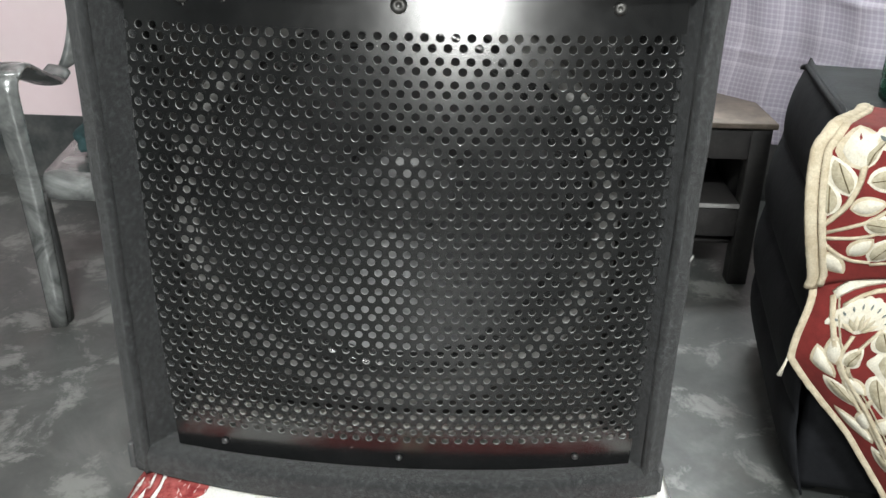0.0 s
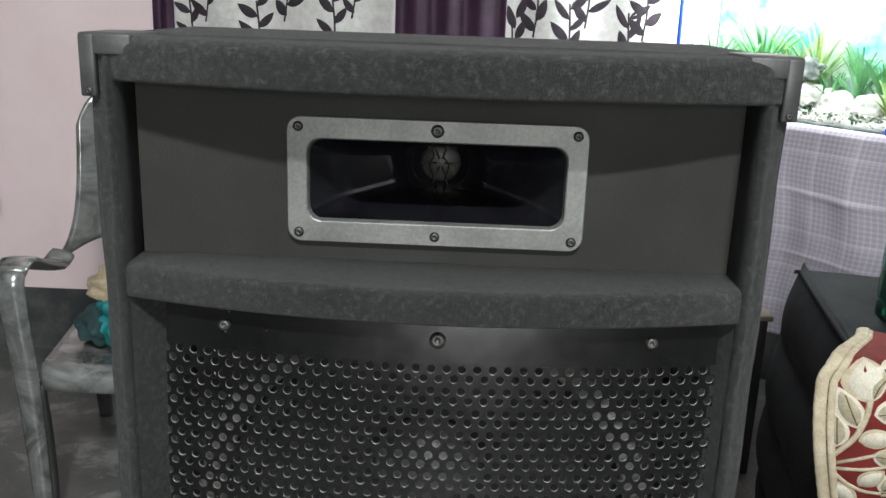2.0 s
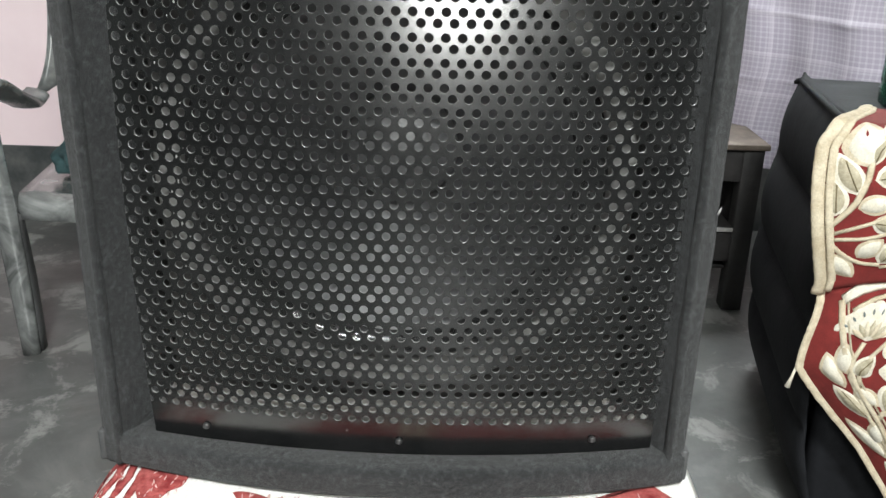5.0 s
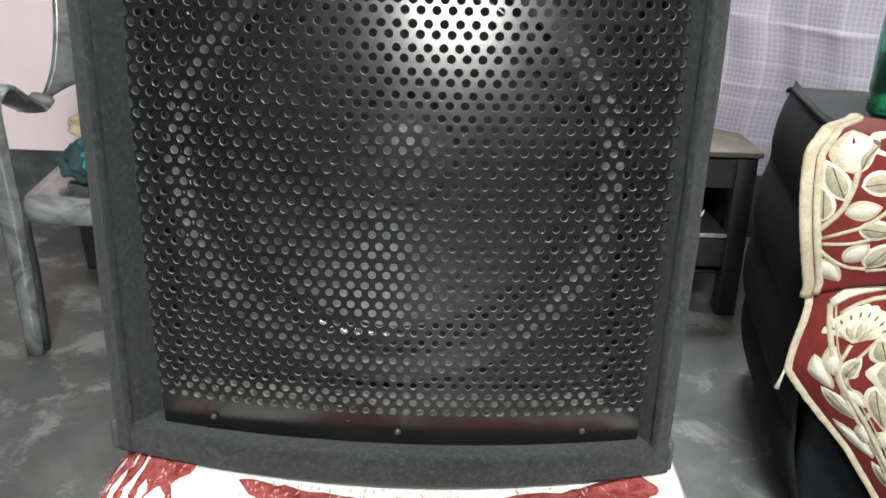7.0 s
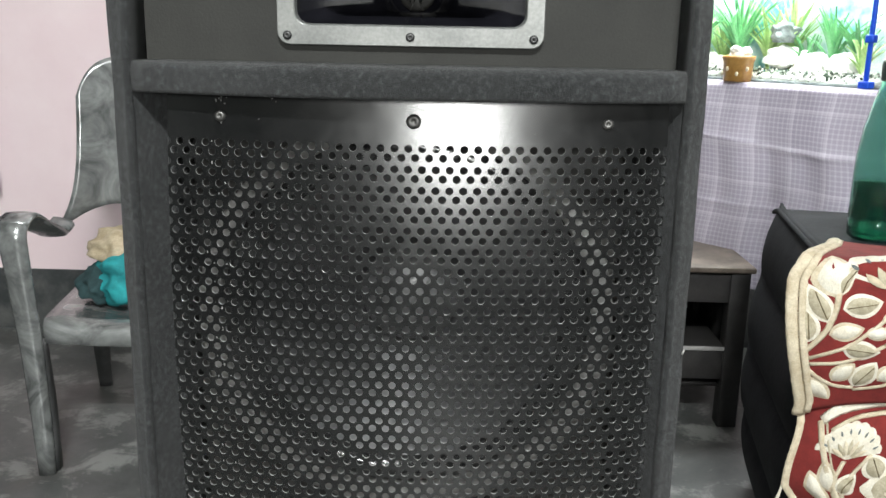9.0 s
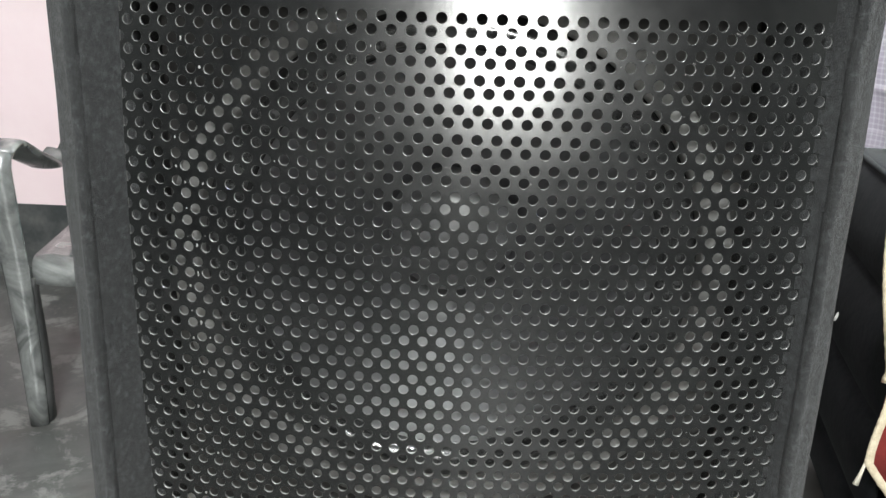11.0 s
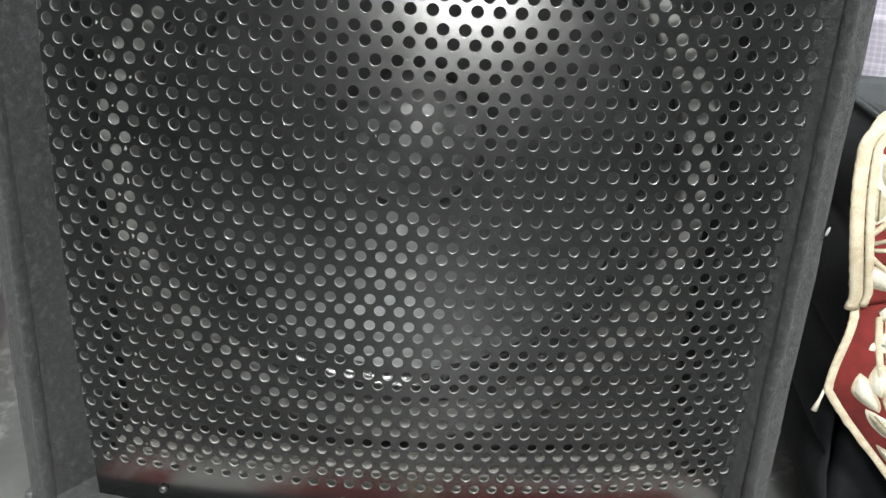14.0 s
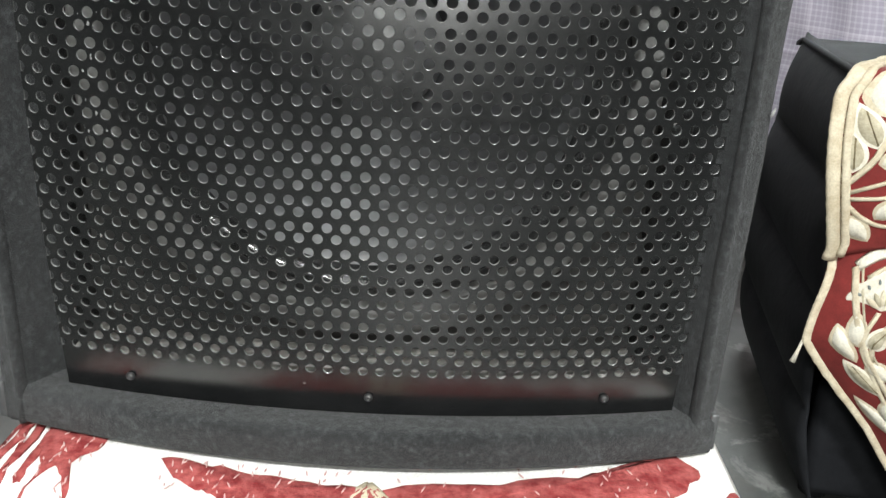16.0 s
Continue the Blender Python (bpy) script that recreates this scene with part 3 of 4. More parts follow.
# horn tweeter
HXC, HZC, HY = -0.0045, 0.9705, 0.590


def rounded_rect(w, h, r, y, n=5):
    pts = []
    for cx, cz, a0 in ((w / 2 - r, h / 2 - r, 0), (-w / 2 + r, h / 2 - r, 90), (-w / 2 + r, -h / 2 + r, 180), (w / 2 - r, -h / 2 + r, 270)):
        for k in range(n + 1):
            a = radians(a0 + 90 * k / n)
            pts.append((HXC + cx + r * math.cos(a), y, HZC + cz + r * math.sin(a)))
    return pts


def board_ring(w, h, r, y, dx=0.0, dz=0.0):
    return [(x + dx, yy, z + dz) for x, yy, z in rounded_rect(w, h, r, y)]


OUT = (0.3812, 0.1150, 0.0004)
DX, DZ = SXC - HXC, 0.9738 - HZC
part("horn_board", loft([board_ring(*OUT, 0.598, DX, DZ), board_ring(*OUT, 0.592, DX, DZ), rounded_rect(0.170, 0.060, 0.009, 0.592), rounded_rect(0.170, 0.060, 0.009, 0.598)], True, False), BOARD, speaker, "dark olive-grey painted board", False)
horn = part("horn_flange", loft([rounded_rect(0.190, 0.081, 0.009, 0.592), rounded_rect(0.190, 0.081, 0.009, HY - 0.0022), rounded_rect(0.1888, 0.0798, 0.0086, HY - 0.003), rounded_rect(0.1655, 0.0545, 0.009, HY - 0.003), rounded_rect(0.1640, 0.0530, 0.009, HY - 0.0024), rounded_rect(0.162, 0.051, 0.009, HY + 0.003)], True, False), FLANGE, speaker, "grey metal flange of the horn tweeter", False)
part("horn_throat", loft([rounded_rect(0.1625, 0.0515, 0.009, HY + 0.002), rounded_rect(0.125, 0.040, 0.008, HY + 0.022), rounded_rect(0.070, 0.032, 0.008, HY + 0.050), rounded_rect(0.045, 0.032, 0.012, HY + 0.062), rounded_rect(0.040, 0.031, 0.013, HY + 0.085), rounded_rect(0.002, 0.002, 0.0009, HY + 0.0855)], True, False), HORN, horn, "glossy black flared throat")
drv = part("driver", lathe([(0.0145, 0.0), (0.0145, 0.003), (0.012, 0.005), (0.006, 0.006), (0.0005, 0.007)], 20, (HXC, HY + 0.084, HZC), "y"), DRIVER, horn, "small round metal driver")
for a in (70, 110, 180, 0, 250, 290):
    spoke = sweep([(HXC + 0.003 * math.cos(radians(a)), HY + 0.077, HZC + 0.003 * math.sin(radians(a))), (HXC + 0.015 * math.cos(radians(a)), HY + 0.074, HZC + 0.015 * math.sin(radians(a)))], [(0.0012, 0.0012)] * 2, (0, 1, 0), n=6)
    part("spoke", spoke, DRIVER, horn)
for sx in (-1, 1):
    wire = smooth_path([(HXC + sx * 0.006, HY + 0.018, HZC + 0.0215), (HXC + sx * 0.0032, HY + 0.030, HZC + 0.013), (HXC + sx * 0.0065, HY + 0.045, HZC + 0.004), (HXC + sx * 0.004, HY + 0.060, HZC - 0.008)], 12)
    part("wire", sweep(wire, [(0.0011, 0.0011)] * 12, (0, 1, 0), n=6), SCREW, horn, "thin bent wire")
for x in (-0.0875, 0.0875):
    for z in (-0.034, 0.034):
        screw(horn, "flange_screw", HXC + x, HY - 0.0028, HZC + z, 0.0032, SCREW_DARK)
screw(horn, "flange_screw", HXC, HY - 0.0028, HZC + 0.034, 0.0042, SCREW, 0, "bright screw")
screw(horn, "flange_screw", HXC, HY - 0.0028, HZC - 0.034, 0.0032, SCREW_DARK)


def corner(sx, sz, size=0.032):
    """A folded corner protector: front, side and top faces."""
    x, z, y = SXC + sx * (HW + 0.0015), (Z1 + 0.0015 if sz > 0 else Z0 + 0.0005), front_y(HW) - 0.004
    t = 0.003
    bm = bmesh.new()
    xa, xb = sorted((x, x - sx * size))
    za, zb = sorted((z, z - sz * 0.013))
    box(xa, xb, y - t * 0.5, y + 0.045, *sorted((z, z - sz * t)), 0.0012, bm)
    box(xa + 0.0005, xb - 0.0005, y - t, y + 0.002, za + 0.0005, zb - 0.0005, 0.0012, bm)
    xa, xb = sorted((x - sx * 0.0004, x - sx * 0.010))
    za, zb = sorted((z - sz * 0.0008, z - sz * size * 1.15))
    box(xa, xb, y - t - 0.0004, y + 0.002, za, zb, 0.0012, bm)
    xa, xb = sorted((x, x - sx * t))
    box(xa, xb, y - t * 0.5, y + 0.045, za, zb, 0.0012, bm)
    return bm


for sx in (-1, 1):
    p = part("corner_protector", corner(sx, 1), PROTECT, speaker, "smooth black plastic corner")
    screw(p, "rivet", SXC + sx * (HW - 0.004), front_y(HW) - 0.006, Z1 - 0.032, 0.0025, SCREW_DARK)
    xa, xb = sorted((SXC + sx * (HW + 0.0012), SXC + sx * (HW - 0.004)))
    part("corner_protector", box(xa, xb, front_y(HW) - 0.0015, front_y(HW) + 0.035, Z0 + 0.002, Z0 + 0.026, 0.0015), PROTECT, speaker, "small worn plastic corner")
# a pale nick on one post
part("nick", sweep([(0.1992, 0.5590, 0.714), (0.2002, 0.5592, 0.7165), (0.2016, 0.5612, 0.7180)], [(0.0012, 0.0008), (0.0016, 0.0008), (0.0007, 0.0005)], n=6), GASKET, speaker, "pale torn nick in the carpet")

# ---- stool with red and white cloth under the loudspeaker ----
SZ = 0.5105
stool = thing("stool", "low wooden stool under the loudspeaker, covered by a cloth", "stool")
part("seat", box(-0.20, 0.20, 0.545, 0.86, 0.470, 0.505, 0.008), WOOD, stool)
for x in (-0.17, 0.17):
    for y in (0.58, 0.83):
        part("leg", sweep([(x, y, 0.0), (x, y, 0.475)], [(0.045, 0.045)] * 2), WOOD, stool)


def stool_cloth(u, v):
    """u across, v from the rear over the top and down the front."""
    x = -0.211 + 0.426 * u
    bow = 0.030 * (1 - ((u - 0.5) * 2) ** 2)
    run = v * 0.75
    flat = 0.345 + bow
    if run < flat:
        y, z = 0.87 - run, SZ - 0.0018 + 0.0012 * math.sin(9 * u + 14 * v)
    else:
        d = run - flat
        y = 0.525 - bow - 0.020 * (1 - math.exp(-d / 0.02)) - 0.015 * d - 0.006 * math.sin(22 * u) * min(1, d / 0.1)
        z = SZ - 0.002 - d + 0.012 * (1 - math.exp(-d / 0.012))
    edge = max(0.0, abs(u - 0.5) * 2 - 0.94) / 0.06
    z -= 0.010 * edge ** 2
    return Vector((x, y, z))


cloth = thing("stool_cloth", "white cloth with raised red embroidery under the loudspeaker", "cloth")


def stool_top(u, w):
    return stool_cloth(u, 1 - w)


def turned(outline, shift=0.0):
    return [(a, 1 - b + shift) for a, b in outline]


part("cloth", sheet(stool_top, 60, 120, 0.0015), WHITE, cloth)
SU, SV = 0.426, 0.75
V0 = 0.465
red_patches = [
    [(0.0, 0.44), (0.035, 0.44), (0.045, 0.50), (0.03, 0.56), (0.05, 0.64), (0.0, 0.7)],
    [(0.075, 0.44), (0.135, 0.45), (0.15, 0.475), (0.125, 0.51), (0.14, 0.55), (0.10, 0.60), (0.07, 0.56), (0.085, 0.51), (0.06, 0.48)],
    [(0.23, 0.495), (0.31, 0.500), (0.42, 0.515), (0.50, 0.515), (0.50, 0.545), (0.42, 0.55), (0.34, 0.545), (0.30, 0.530), (0.26, 0.520)],
    [(0.52, 0.515), (0.62, 0.510), (0.74, 0.500), (0.82, 0.487), (0.92, 0.462), (0.945, 0.480), (0.92, 0.51), (0.82, 0.525), (0.72, 0.540), (0.62, 0.55), (0.53, 0.545)],
    [(0.30, 0.57), (0.42, 0.575), (0.48, 0.60), (0.40, 0.66), (0.30, 0.63)],
    [(0.55, 0.60), (0.63, 0.575), (0.78, 0.56), (0.80, 0.60), (0.70, 0.66), (0.58, 0.65)],
    [(0.93, 0.52), (1.0, 0.50), (1.0, 0.58), (0.95, 0.60)],
]


def frill(outline, n=6, amp=0.006):
    out = []
    outline = [(a, b - 0.048) for a, b in outline]
    for (a, b), (c, d) in zip(outline, outline[1:] + outline[:1]):
        for k in range(n):
            t = k / n
            w = amp * math.sin(math.pi * t * 2 + a * 40)
            out.append((min(1.0, max(0.0, a + (c - a) * t + w * 0.6)), b + (d - b) * t + w * 0.5))
    return out


for o in red_patches:
    part("red_motif", motif(stool_top, turned(frill(o))[::-1], 0.0014), RED2, cloth, "raised red embroidery")
for k in range(9):
    a = -70 + k * 17.5
    u1, v1 = 0.5 + 0.10 * math.sin(radians(a)), 0.515 + 0.055 * math.cos(radians(a)) * 0.9
    part("red_motif", ribbon(stool_top, turned([(0.505, 0.512), (0.5 + 0.05 * math.sin(radians(a)), 0.54), (u1, v1 + 0.01)], 0.048), 0.006, 0.0012, SU, SV), RED2 if k % 2 else CREAM, cloth)
rng = random.Random(5)
stitch = bmesh.new()
for o in red_patches[:4]:
    lo_u, hi_u = min(p[0] for p in o), max(p[0] for p in o)
    lo_v, hi_v = min(p[1] for p in o), max(p[1] for p in o)
    for k in range(46):
        u, v = rng.uniform(lo_u, hi_u) * 0.94 + 0.03 * (lo_u + hi_u), rng.uniform(lo_v + 0.006, hi_v - 0.008) - 0.048
        motif(lambda p, q: stool_top(p, q) + Vector((0, -0.0004, 0.0012)), leaf_outline(u, 1 - v, rng.uniform(0.003, 0.007), 0.0010, rng.uniform(55, 125), SU, SV, 3), 0.0006, stitch)
tagged(part("stitching", stitch, THREAD, cloth), kind="stuff")
for k in range(3):
    part("red_motif", ribbon(stool_top, turned([(0.012 + 0.02 * k, 0.43), (0.03 + 0.02 * k, 0.47), (0.015 + 0.025 * k, 0.53), (0.035 + 0.02 * k, 0.60)], 0.048), 0.006, 0.0012, SU, SV), RED2, cloth)

# ---- plastic armchair ----
CH = pose(-0.848, 1.648, 0.0, 0, 0, 11.0)
chair = thing("armchair", "marbled silver-grey moulded plastic armchair with a bag on it", "chair", m=CH)


def chair_leg(points, wide, thick):
    path = smooth_path(points, 14)
    n = len(path)
    return sweep(path, [(wide[0] + (wide[1] - wide[0]) * i / (n - 1), thick) for i in range(n)], (1, 0, 0), n=12)


for sx in (0, 1):
    flip = Matrix.Identity(4) if not sx else Matrix.Translation((0.50, 0, 0)) @ Matrix.Diagonal((-1, 1, 1, 1))

    def side(p):
        return flip @ Vector(p)

    front = chair_leg([side((0.005, 0.005, 0.0)), side((0.0, 0.010, 0.15)), side((-0.006, 0.010, 0.30)), side((-0.014, 0.000, 0.45)), side((-0.018, -0.004, 0.530)), side((-0.016, 0.020, 0.552))], (0.036, 0.060), 0.026)
    part("front_leg", front, CHAIR, chair)
    # Rib and rear leg have their shade in the colour, not another plastic.
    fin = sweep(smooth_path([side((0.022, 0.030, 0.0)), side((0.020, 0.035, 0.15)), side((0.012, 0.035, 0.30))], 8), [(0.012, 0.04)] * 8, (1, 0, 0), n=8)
    part("leg_rib", fin, CHAIR_SHADED, chair)
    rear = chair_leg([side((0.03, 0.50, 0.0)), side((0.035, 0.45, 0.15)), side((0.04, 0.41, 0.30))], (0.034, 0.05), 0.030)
    part("rear_leg", rear, CHAIR_SHADED, chair)
    arm = smooth_path([side((-0.017, 0.000, 0.548)), side((-0.016, 0.06, 0.556)), side((-0.024, 0.20, 0.505)), side((-0.034, 0.32, 0.468)), side((-0.042, 0.40, 0.446)), side((-0.030, 0.440, 0.462))], 18)
    part("armrest", sweep(arm, [(0.060 + 0.012 * math.sin(math.pi * i / 17), 0.016 + 0.012 * (i / 17)) for i in range(18)], (1, 0, 0), n=12), CHAIR, chair)


def chair_seat(u, v):
    x = 0.012 + 0.476 * u
    y = 0.005 + 0.43 * v
    z = 0.338 - 0.022 * math.sin(math.pi * u) * (0.4 + 0.6 * v) - 0.02 * v
    if v < 0.14:
        k = (0.14 - v) / 0.14
        z -= 0.050 * k * k
        y += 0.0 + 0.022 * k * k
    return Vector((x, y - 0.02 * math.sin(math.pi * u), z))


part("seat", sheet(chair_seat, 20, 24, 0.006), CHAIR, chair)


def chair_back(u, v):
    """One moulded back: flared into the arms at its foot, arched below, rounded on top."""
    near = min(u, 1 - u)
    low = 0.430 + 0.078 * (1 - math.exp(-near * 13)) - 0.05 * math.exp(-((u - 0.5) / 0.22) ** 4)
    high = 0.870 - 0.10 * math.exp(-near * 16)
    z = low + (high - low) * v
    xl = 0.018 - 0.075 * math.exp(-(z - 0.430) / 0.085)
    bow = math.sin(math.pi * u)
    return Vector((xl + u * (0.5 - 2 * xl), 0.435 + 0.045 * (z - 0.43) / 0.44 + 0.05 * bow, z))


part("backrest", sheet(chair_back, 48, 24, 0.009), CHAIR, chair)


def bundle(cx, cy, cz, rx, ry, rz, seed, rough=0.35):
    bm = bmesh.new()
    bmesh.ops.create_icosphere(bm, subdivisions=4, radius=1.0)
    for v in bm.verts:
        d = 1 + rough * (noise.noise(v.co * 1.7 + Vector((seed, 0, 0))) + 0.5 * noise.noise(v.co * 4.1 + Vector((0, seed, 0))))
        v.co = Vector((cx + v.co.x * rx * d, cy + v.co.y * ry * d, max(cz - rz * 0.92, cz + v.co.z * rz * d)))
    return bm


bag = thing("cloth_bag", "crumpled teal and tan cloth bag lying on the chair seat", "bag", m=CH)
part("bag_body", bundle(0.165, 0.20, 0.385, 0.085, 0.09, 0.062, 3.0), TEAL, bag, "bright teal crumpled cloth")
part("bag_flap", bundle(0.145, 0.26, 0.440, 0.075, 0.08, 0.045, 8.0), TAN, bag, "tan cloth flap")
part("bag_lining", bundle(0.10, 0.23, 0.365, 0.05, 0.09, 0.045, 11.0), NAVY, bag, "dark green fold")

# ---- low dark table beside the cloth-covered stand ----
TX0, TX1, TY0, TY1, TZ = 0.18, 0.726, 1.988, 2.33, 0.412
table = thing("low_table", "low dark-stained wooden table with shelf and worn brown top", "table")
part("tabletop", box(TX0 - 0.01, TX1 + 0.008, TY0 - 0.012, TY1, TZ - 0.014, TZ, 0.003), WOODTOP, table, "worn brown wooden top")
part("apron", box(TX0 + 0.04, TX1 - 0.047, TY0, TY0 + 0.018, 0.322, TZ - 0.014, 0.002), WOOD, table)
part("side_apron", box(TX1 - 0.02, TX1 - 0.002, TY0 + 0.05, TY1 - 0.05, 0.322, TZ - 0.014, 0.002), WOOD, table)
# Inner panels added unseen, to block light and keep the opening dark.
for x in (TX0 + 0.020, TX1 - 0.036):
    part("side_panel", box(x, x + 0.010, TY0 + 0.046, TY1 - 0.051, 0.10, 0.3215, 0.0), WOOD, table)
part("floor_panel", box(TX0 + 0.031, TX1 - 0.037, TY0 + 0.022, TY1 - 0.031, 0.10, 0.108, 0.0), WOOD, table)
part("shelf", box(TX0 + 0.04, TX1 - 0.047, TY0 + 0.002, TY1 - 0.03, 0.198, 0.212, 0.002), WOOD, table)
part("shelf_edge", box(TX0 + 0.04, TX1 - 0.047, TY0 - 0.002, TY0 + 0.0015, 0.200, 0.2105, 0.001), EDGE, table, "pale worn shelf edge")
part("lower_rail", box(TX0 + 0.04, TX1 - 0.047, TY0 + 0.004, TY0 + 0.020, 0.125, 0.197, 0.002), WOOD, table)
part("back_panel", box(TX0 + 0.04, TX1 - 0.047, TY1 - 0.03, TY1 - 0.015, 0.10, TZ - 0.014, 0.0), WOOD, table)
for x in (TX0, TX1 - 0.047):
    for y in (TY0 - 0.002, TY1 - 0.05):
        part("leg", box(x, x + 0.047, y, y + 0.047, 0.0, TZ - 0.014, 0.003), WOOD, table)

# ---- stand with the checked cloth, aquarium and clay cup ----
AQ = Vector((0.934, 1.988, 0)), Vector((0.558, 2.460, 0))
AD = (AQ[1] - AQ[0]).normalized()
AN = Vector((AD.y, -AD.x, 0))
if AN.x < 0:
    AN = -AN
AQM = Matrix(((AD.x, AN.x, 0, AQ[0].x), (AD.y, AN.y, 0, AQ[0].y), (0, 0, 1, 0), (0, 0, 0, 1)))
AL, AW, AZ, AH = (AQ[1] - AQ[0]).length, 0.165, 0.835, 0.42
# local frame: x along the tank's front, y into it, z up
stand = thing("aquarium_stand", "plain wooden stand hidden under a lavender checked cloth", "stand", m=AQM)
part("stand_top", box(-0.12, AL + 0.03, -0.020, AW + 0.02, AZ - 0.03, AZ - 0.006, 0.004), WOOD, stand)
for x in (-0.09, AL - 0.02):
    for y in (0.05, AW - 0.04):
        part("leg", box(x, x + 0.04, y, y + 0.04, 0.0, AZ - 0.03, 0.003), WOOD, stand)


def drape(u, v):
    """u along the stand's front, v from the tank over the edge and down."""
    x = -0.16 + (AL + 0.20) * u
    run = v * 0.60
    drop = 0.11 - 0.10 * u
    if run < 0.035:
        return Vector((x, 0.010 - run, AZ - 0.003))
    d = run - 0.035
    fold = math.sin(17 * u + 0.8) * 0.012 + math.sin(41 * u + 3 * v) * 0.004
    k = min(1, d / 0.18)
    fold -= 0.004 * math.exp(-abs(d - 0.165 - 0.012 * math.sin(6 * u)) / 0.006) + 0.003 * math.exp(-abs(d - 0.335) / 0.006)
    fold -= 0.004 * math.exp(-abs(u - 0.47 - 0.02 * v) / 0.012) + 0.003 * math.exp(-abs(u - 0.80) / 0.010)
    fold += 0.004 * noise.noise(Vector((u * 9, v * 6, 3.0)))
    r = min(1.0, d / 0.02)
    z = AZ - 0.003 - d * (0.93 + drop * 0.0) + 0.008 * r
    hem = 0.05 * (0.5 - u) if v > 0.5 else 0
    return Vector((x + 0.01 * math.sin(9 * v) * k, -0.025 - 0.006 * r - 0.010 * k + fold * k, z + hem * (v - 0.5) * 2))


ccloth = thing("checked_tablecloth", "lavender cotton cloth with white checks hanging below the aquarium", "tablecloth", m=AQM)
part("cloth", sheet(drape, 150, 120, 0.0015, (AL + 0.20, 0.60)), CHECK, ccloth)

tank = thing("aquarium", "lit glass aquarium with blue edging, gravel and green water plants", "aquarium", m=AQM)
g = 0.005
part("pane", box(0, AL, 0.0, g, AZ + 0.001, AZ + AH), GLASS, tank, "clear glass", False).visible_shadow = False
part("pane", box(0, g, g + 0.0005, AW, AZ + 0.001, AZ + AH), GLASS, tank, "", False).visible_shadow = False
part("pane", box(AL - g, AL, g + 0.0005, AW, AZ + 0.001, AZ + AH), GLASS, tank, "", False).visible_shadow = False
part("base_plate", box(0.001, AL - 0.001, 0.006, AW, AZ, AZ + 0.006), STONE, tank)
part("backing", box(0.0, AL, AW + 0.001, AW + 0.005, AZ, AZ + AH), SEA, tank, "blue and white printed backing sheet", False)
for x, y in ((-0.006, -0.006), (AL - 0.008, -0.006)):
    e = part("edge_strip", box(x, x + 0.010, y, y + 0.010, AZ + 0.0005, AZ + AH, 0.003), BLUE, tank, "bright blue plastic corner strip")
part("edge_foot", box(-0.016, 0.010, -0.016, 0.012, AZ, AZ + 0.016, 0.003), BLUE, tank, "blue plastic foot")
part("edge_clip", box(-0.011, 0.009, -0.011, 0.009, AZ + 0.10, AZ + 0.118, 0.003), BLUE, tank, "blue clip")
part("hood", box(-0.01, AL + 0.01, -0.01, AW + 0.01, AZ + AH + 0.07, AZ + AH + 0.11, 0.004), LAMPWHITE, tank, "white lamp hood")
rng = random.Random(11)
bed = bmesh.new()
for k in range(900):
    r = rng.uniform(0.003, 0.0065)
    x, y = rng.uniform(0.012, AL - 0.012), rng.uniform(0.010, AW - 0.01) if k % 2 else rng.uniform(0.009, 0.03)
    m = Matrix.Translation((x, y, AZ + 0.006 + r * 0.7 + rng.uniform(0, 0.022))) @ Euler((rng.random() * 6, rng.random() * 6, 0)).to_matrix().to_4x4() @ Matrix.Diagonal((r, r * 0.8, r * 0.6, 1))
    bmesh.ops.create_icosphere(bed, subdivisions=1, radius=1.0, matrix=m)
tagged(part("gravel", bed, GRAVEL, tank, "coarse light and dark gravel"), kind="stuff")
part("sand", box(0.007, AL - 0.007, 0.012, AW - 0.003, AZ + 0.006, AZ + 0.018), PALE, tank)


def plant(x, y, height, blades, material, seed, wide=0.009):
    rng = random.Random(seed)
    bm = bmesh.new()
    for k in range(blades):
        a = rng.uniform(0, 6.28)
        lean = rng.uniform(0.15, 0.55) * height
        h = height * rng.uniform(0.6, 1.0)
        pts = []
        for i in range(7):
            t = i / 6
            pts.append(Vector((x + lean * t * t * math.cos(a), min(AW - 0.01, max(0.012, y + lean * t * t * math.sin(a))), AZ + 0.015 + h * t * (1 - 0.18 * t))))
        sweep(pts, [(wide * (0.35 + math.sin(math.pi * min(0.97, t / 6 + 0.08))), 0.0012) for t in range(7)], (math.sin(a), -math.cos(a), 0), bm, 6)
    return bm


for x, y, h, n, mat, s in ((0.54, 0.08, 0.26, 22, PLANT, 1), (0.47, 0.12, 0.22, 20, PLANT2, 2), (0.39, 0.08, 0.30, 24, PLANT, 3), (0.33, 0.12, 0.24, 18, PLANT2, 4), (0.23, 0.13, 0.16, 12, PLANT, 5), (0.06, 0.09, 0.14, 10, PLANT2, 6), (0.56, 0.12, 0.12, 14, ORANGE, 7), (0.50, 0.05, 0.14, 14, PLANT, 8), (0.16, 0.13, 0.26, 16, PLANT, 9), (0.28, 0.14, 0.32, 16, PLANT2, 10), (0.44, 0.14, 0.34, 18, PLANT, 12), (0.10, 0.14, 0.22, 14, PLANT, 13)):
    part("water_plant", plant(x, y, h * 0.86, n * 2, mat, s), mat, tank)
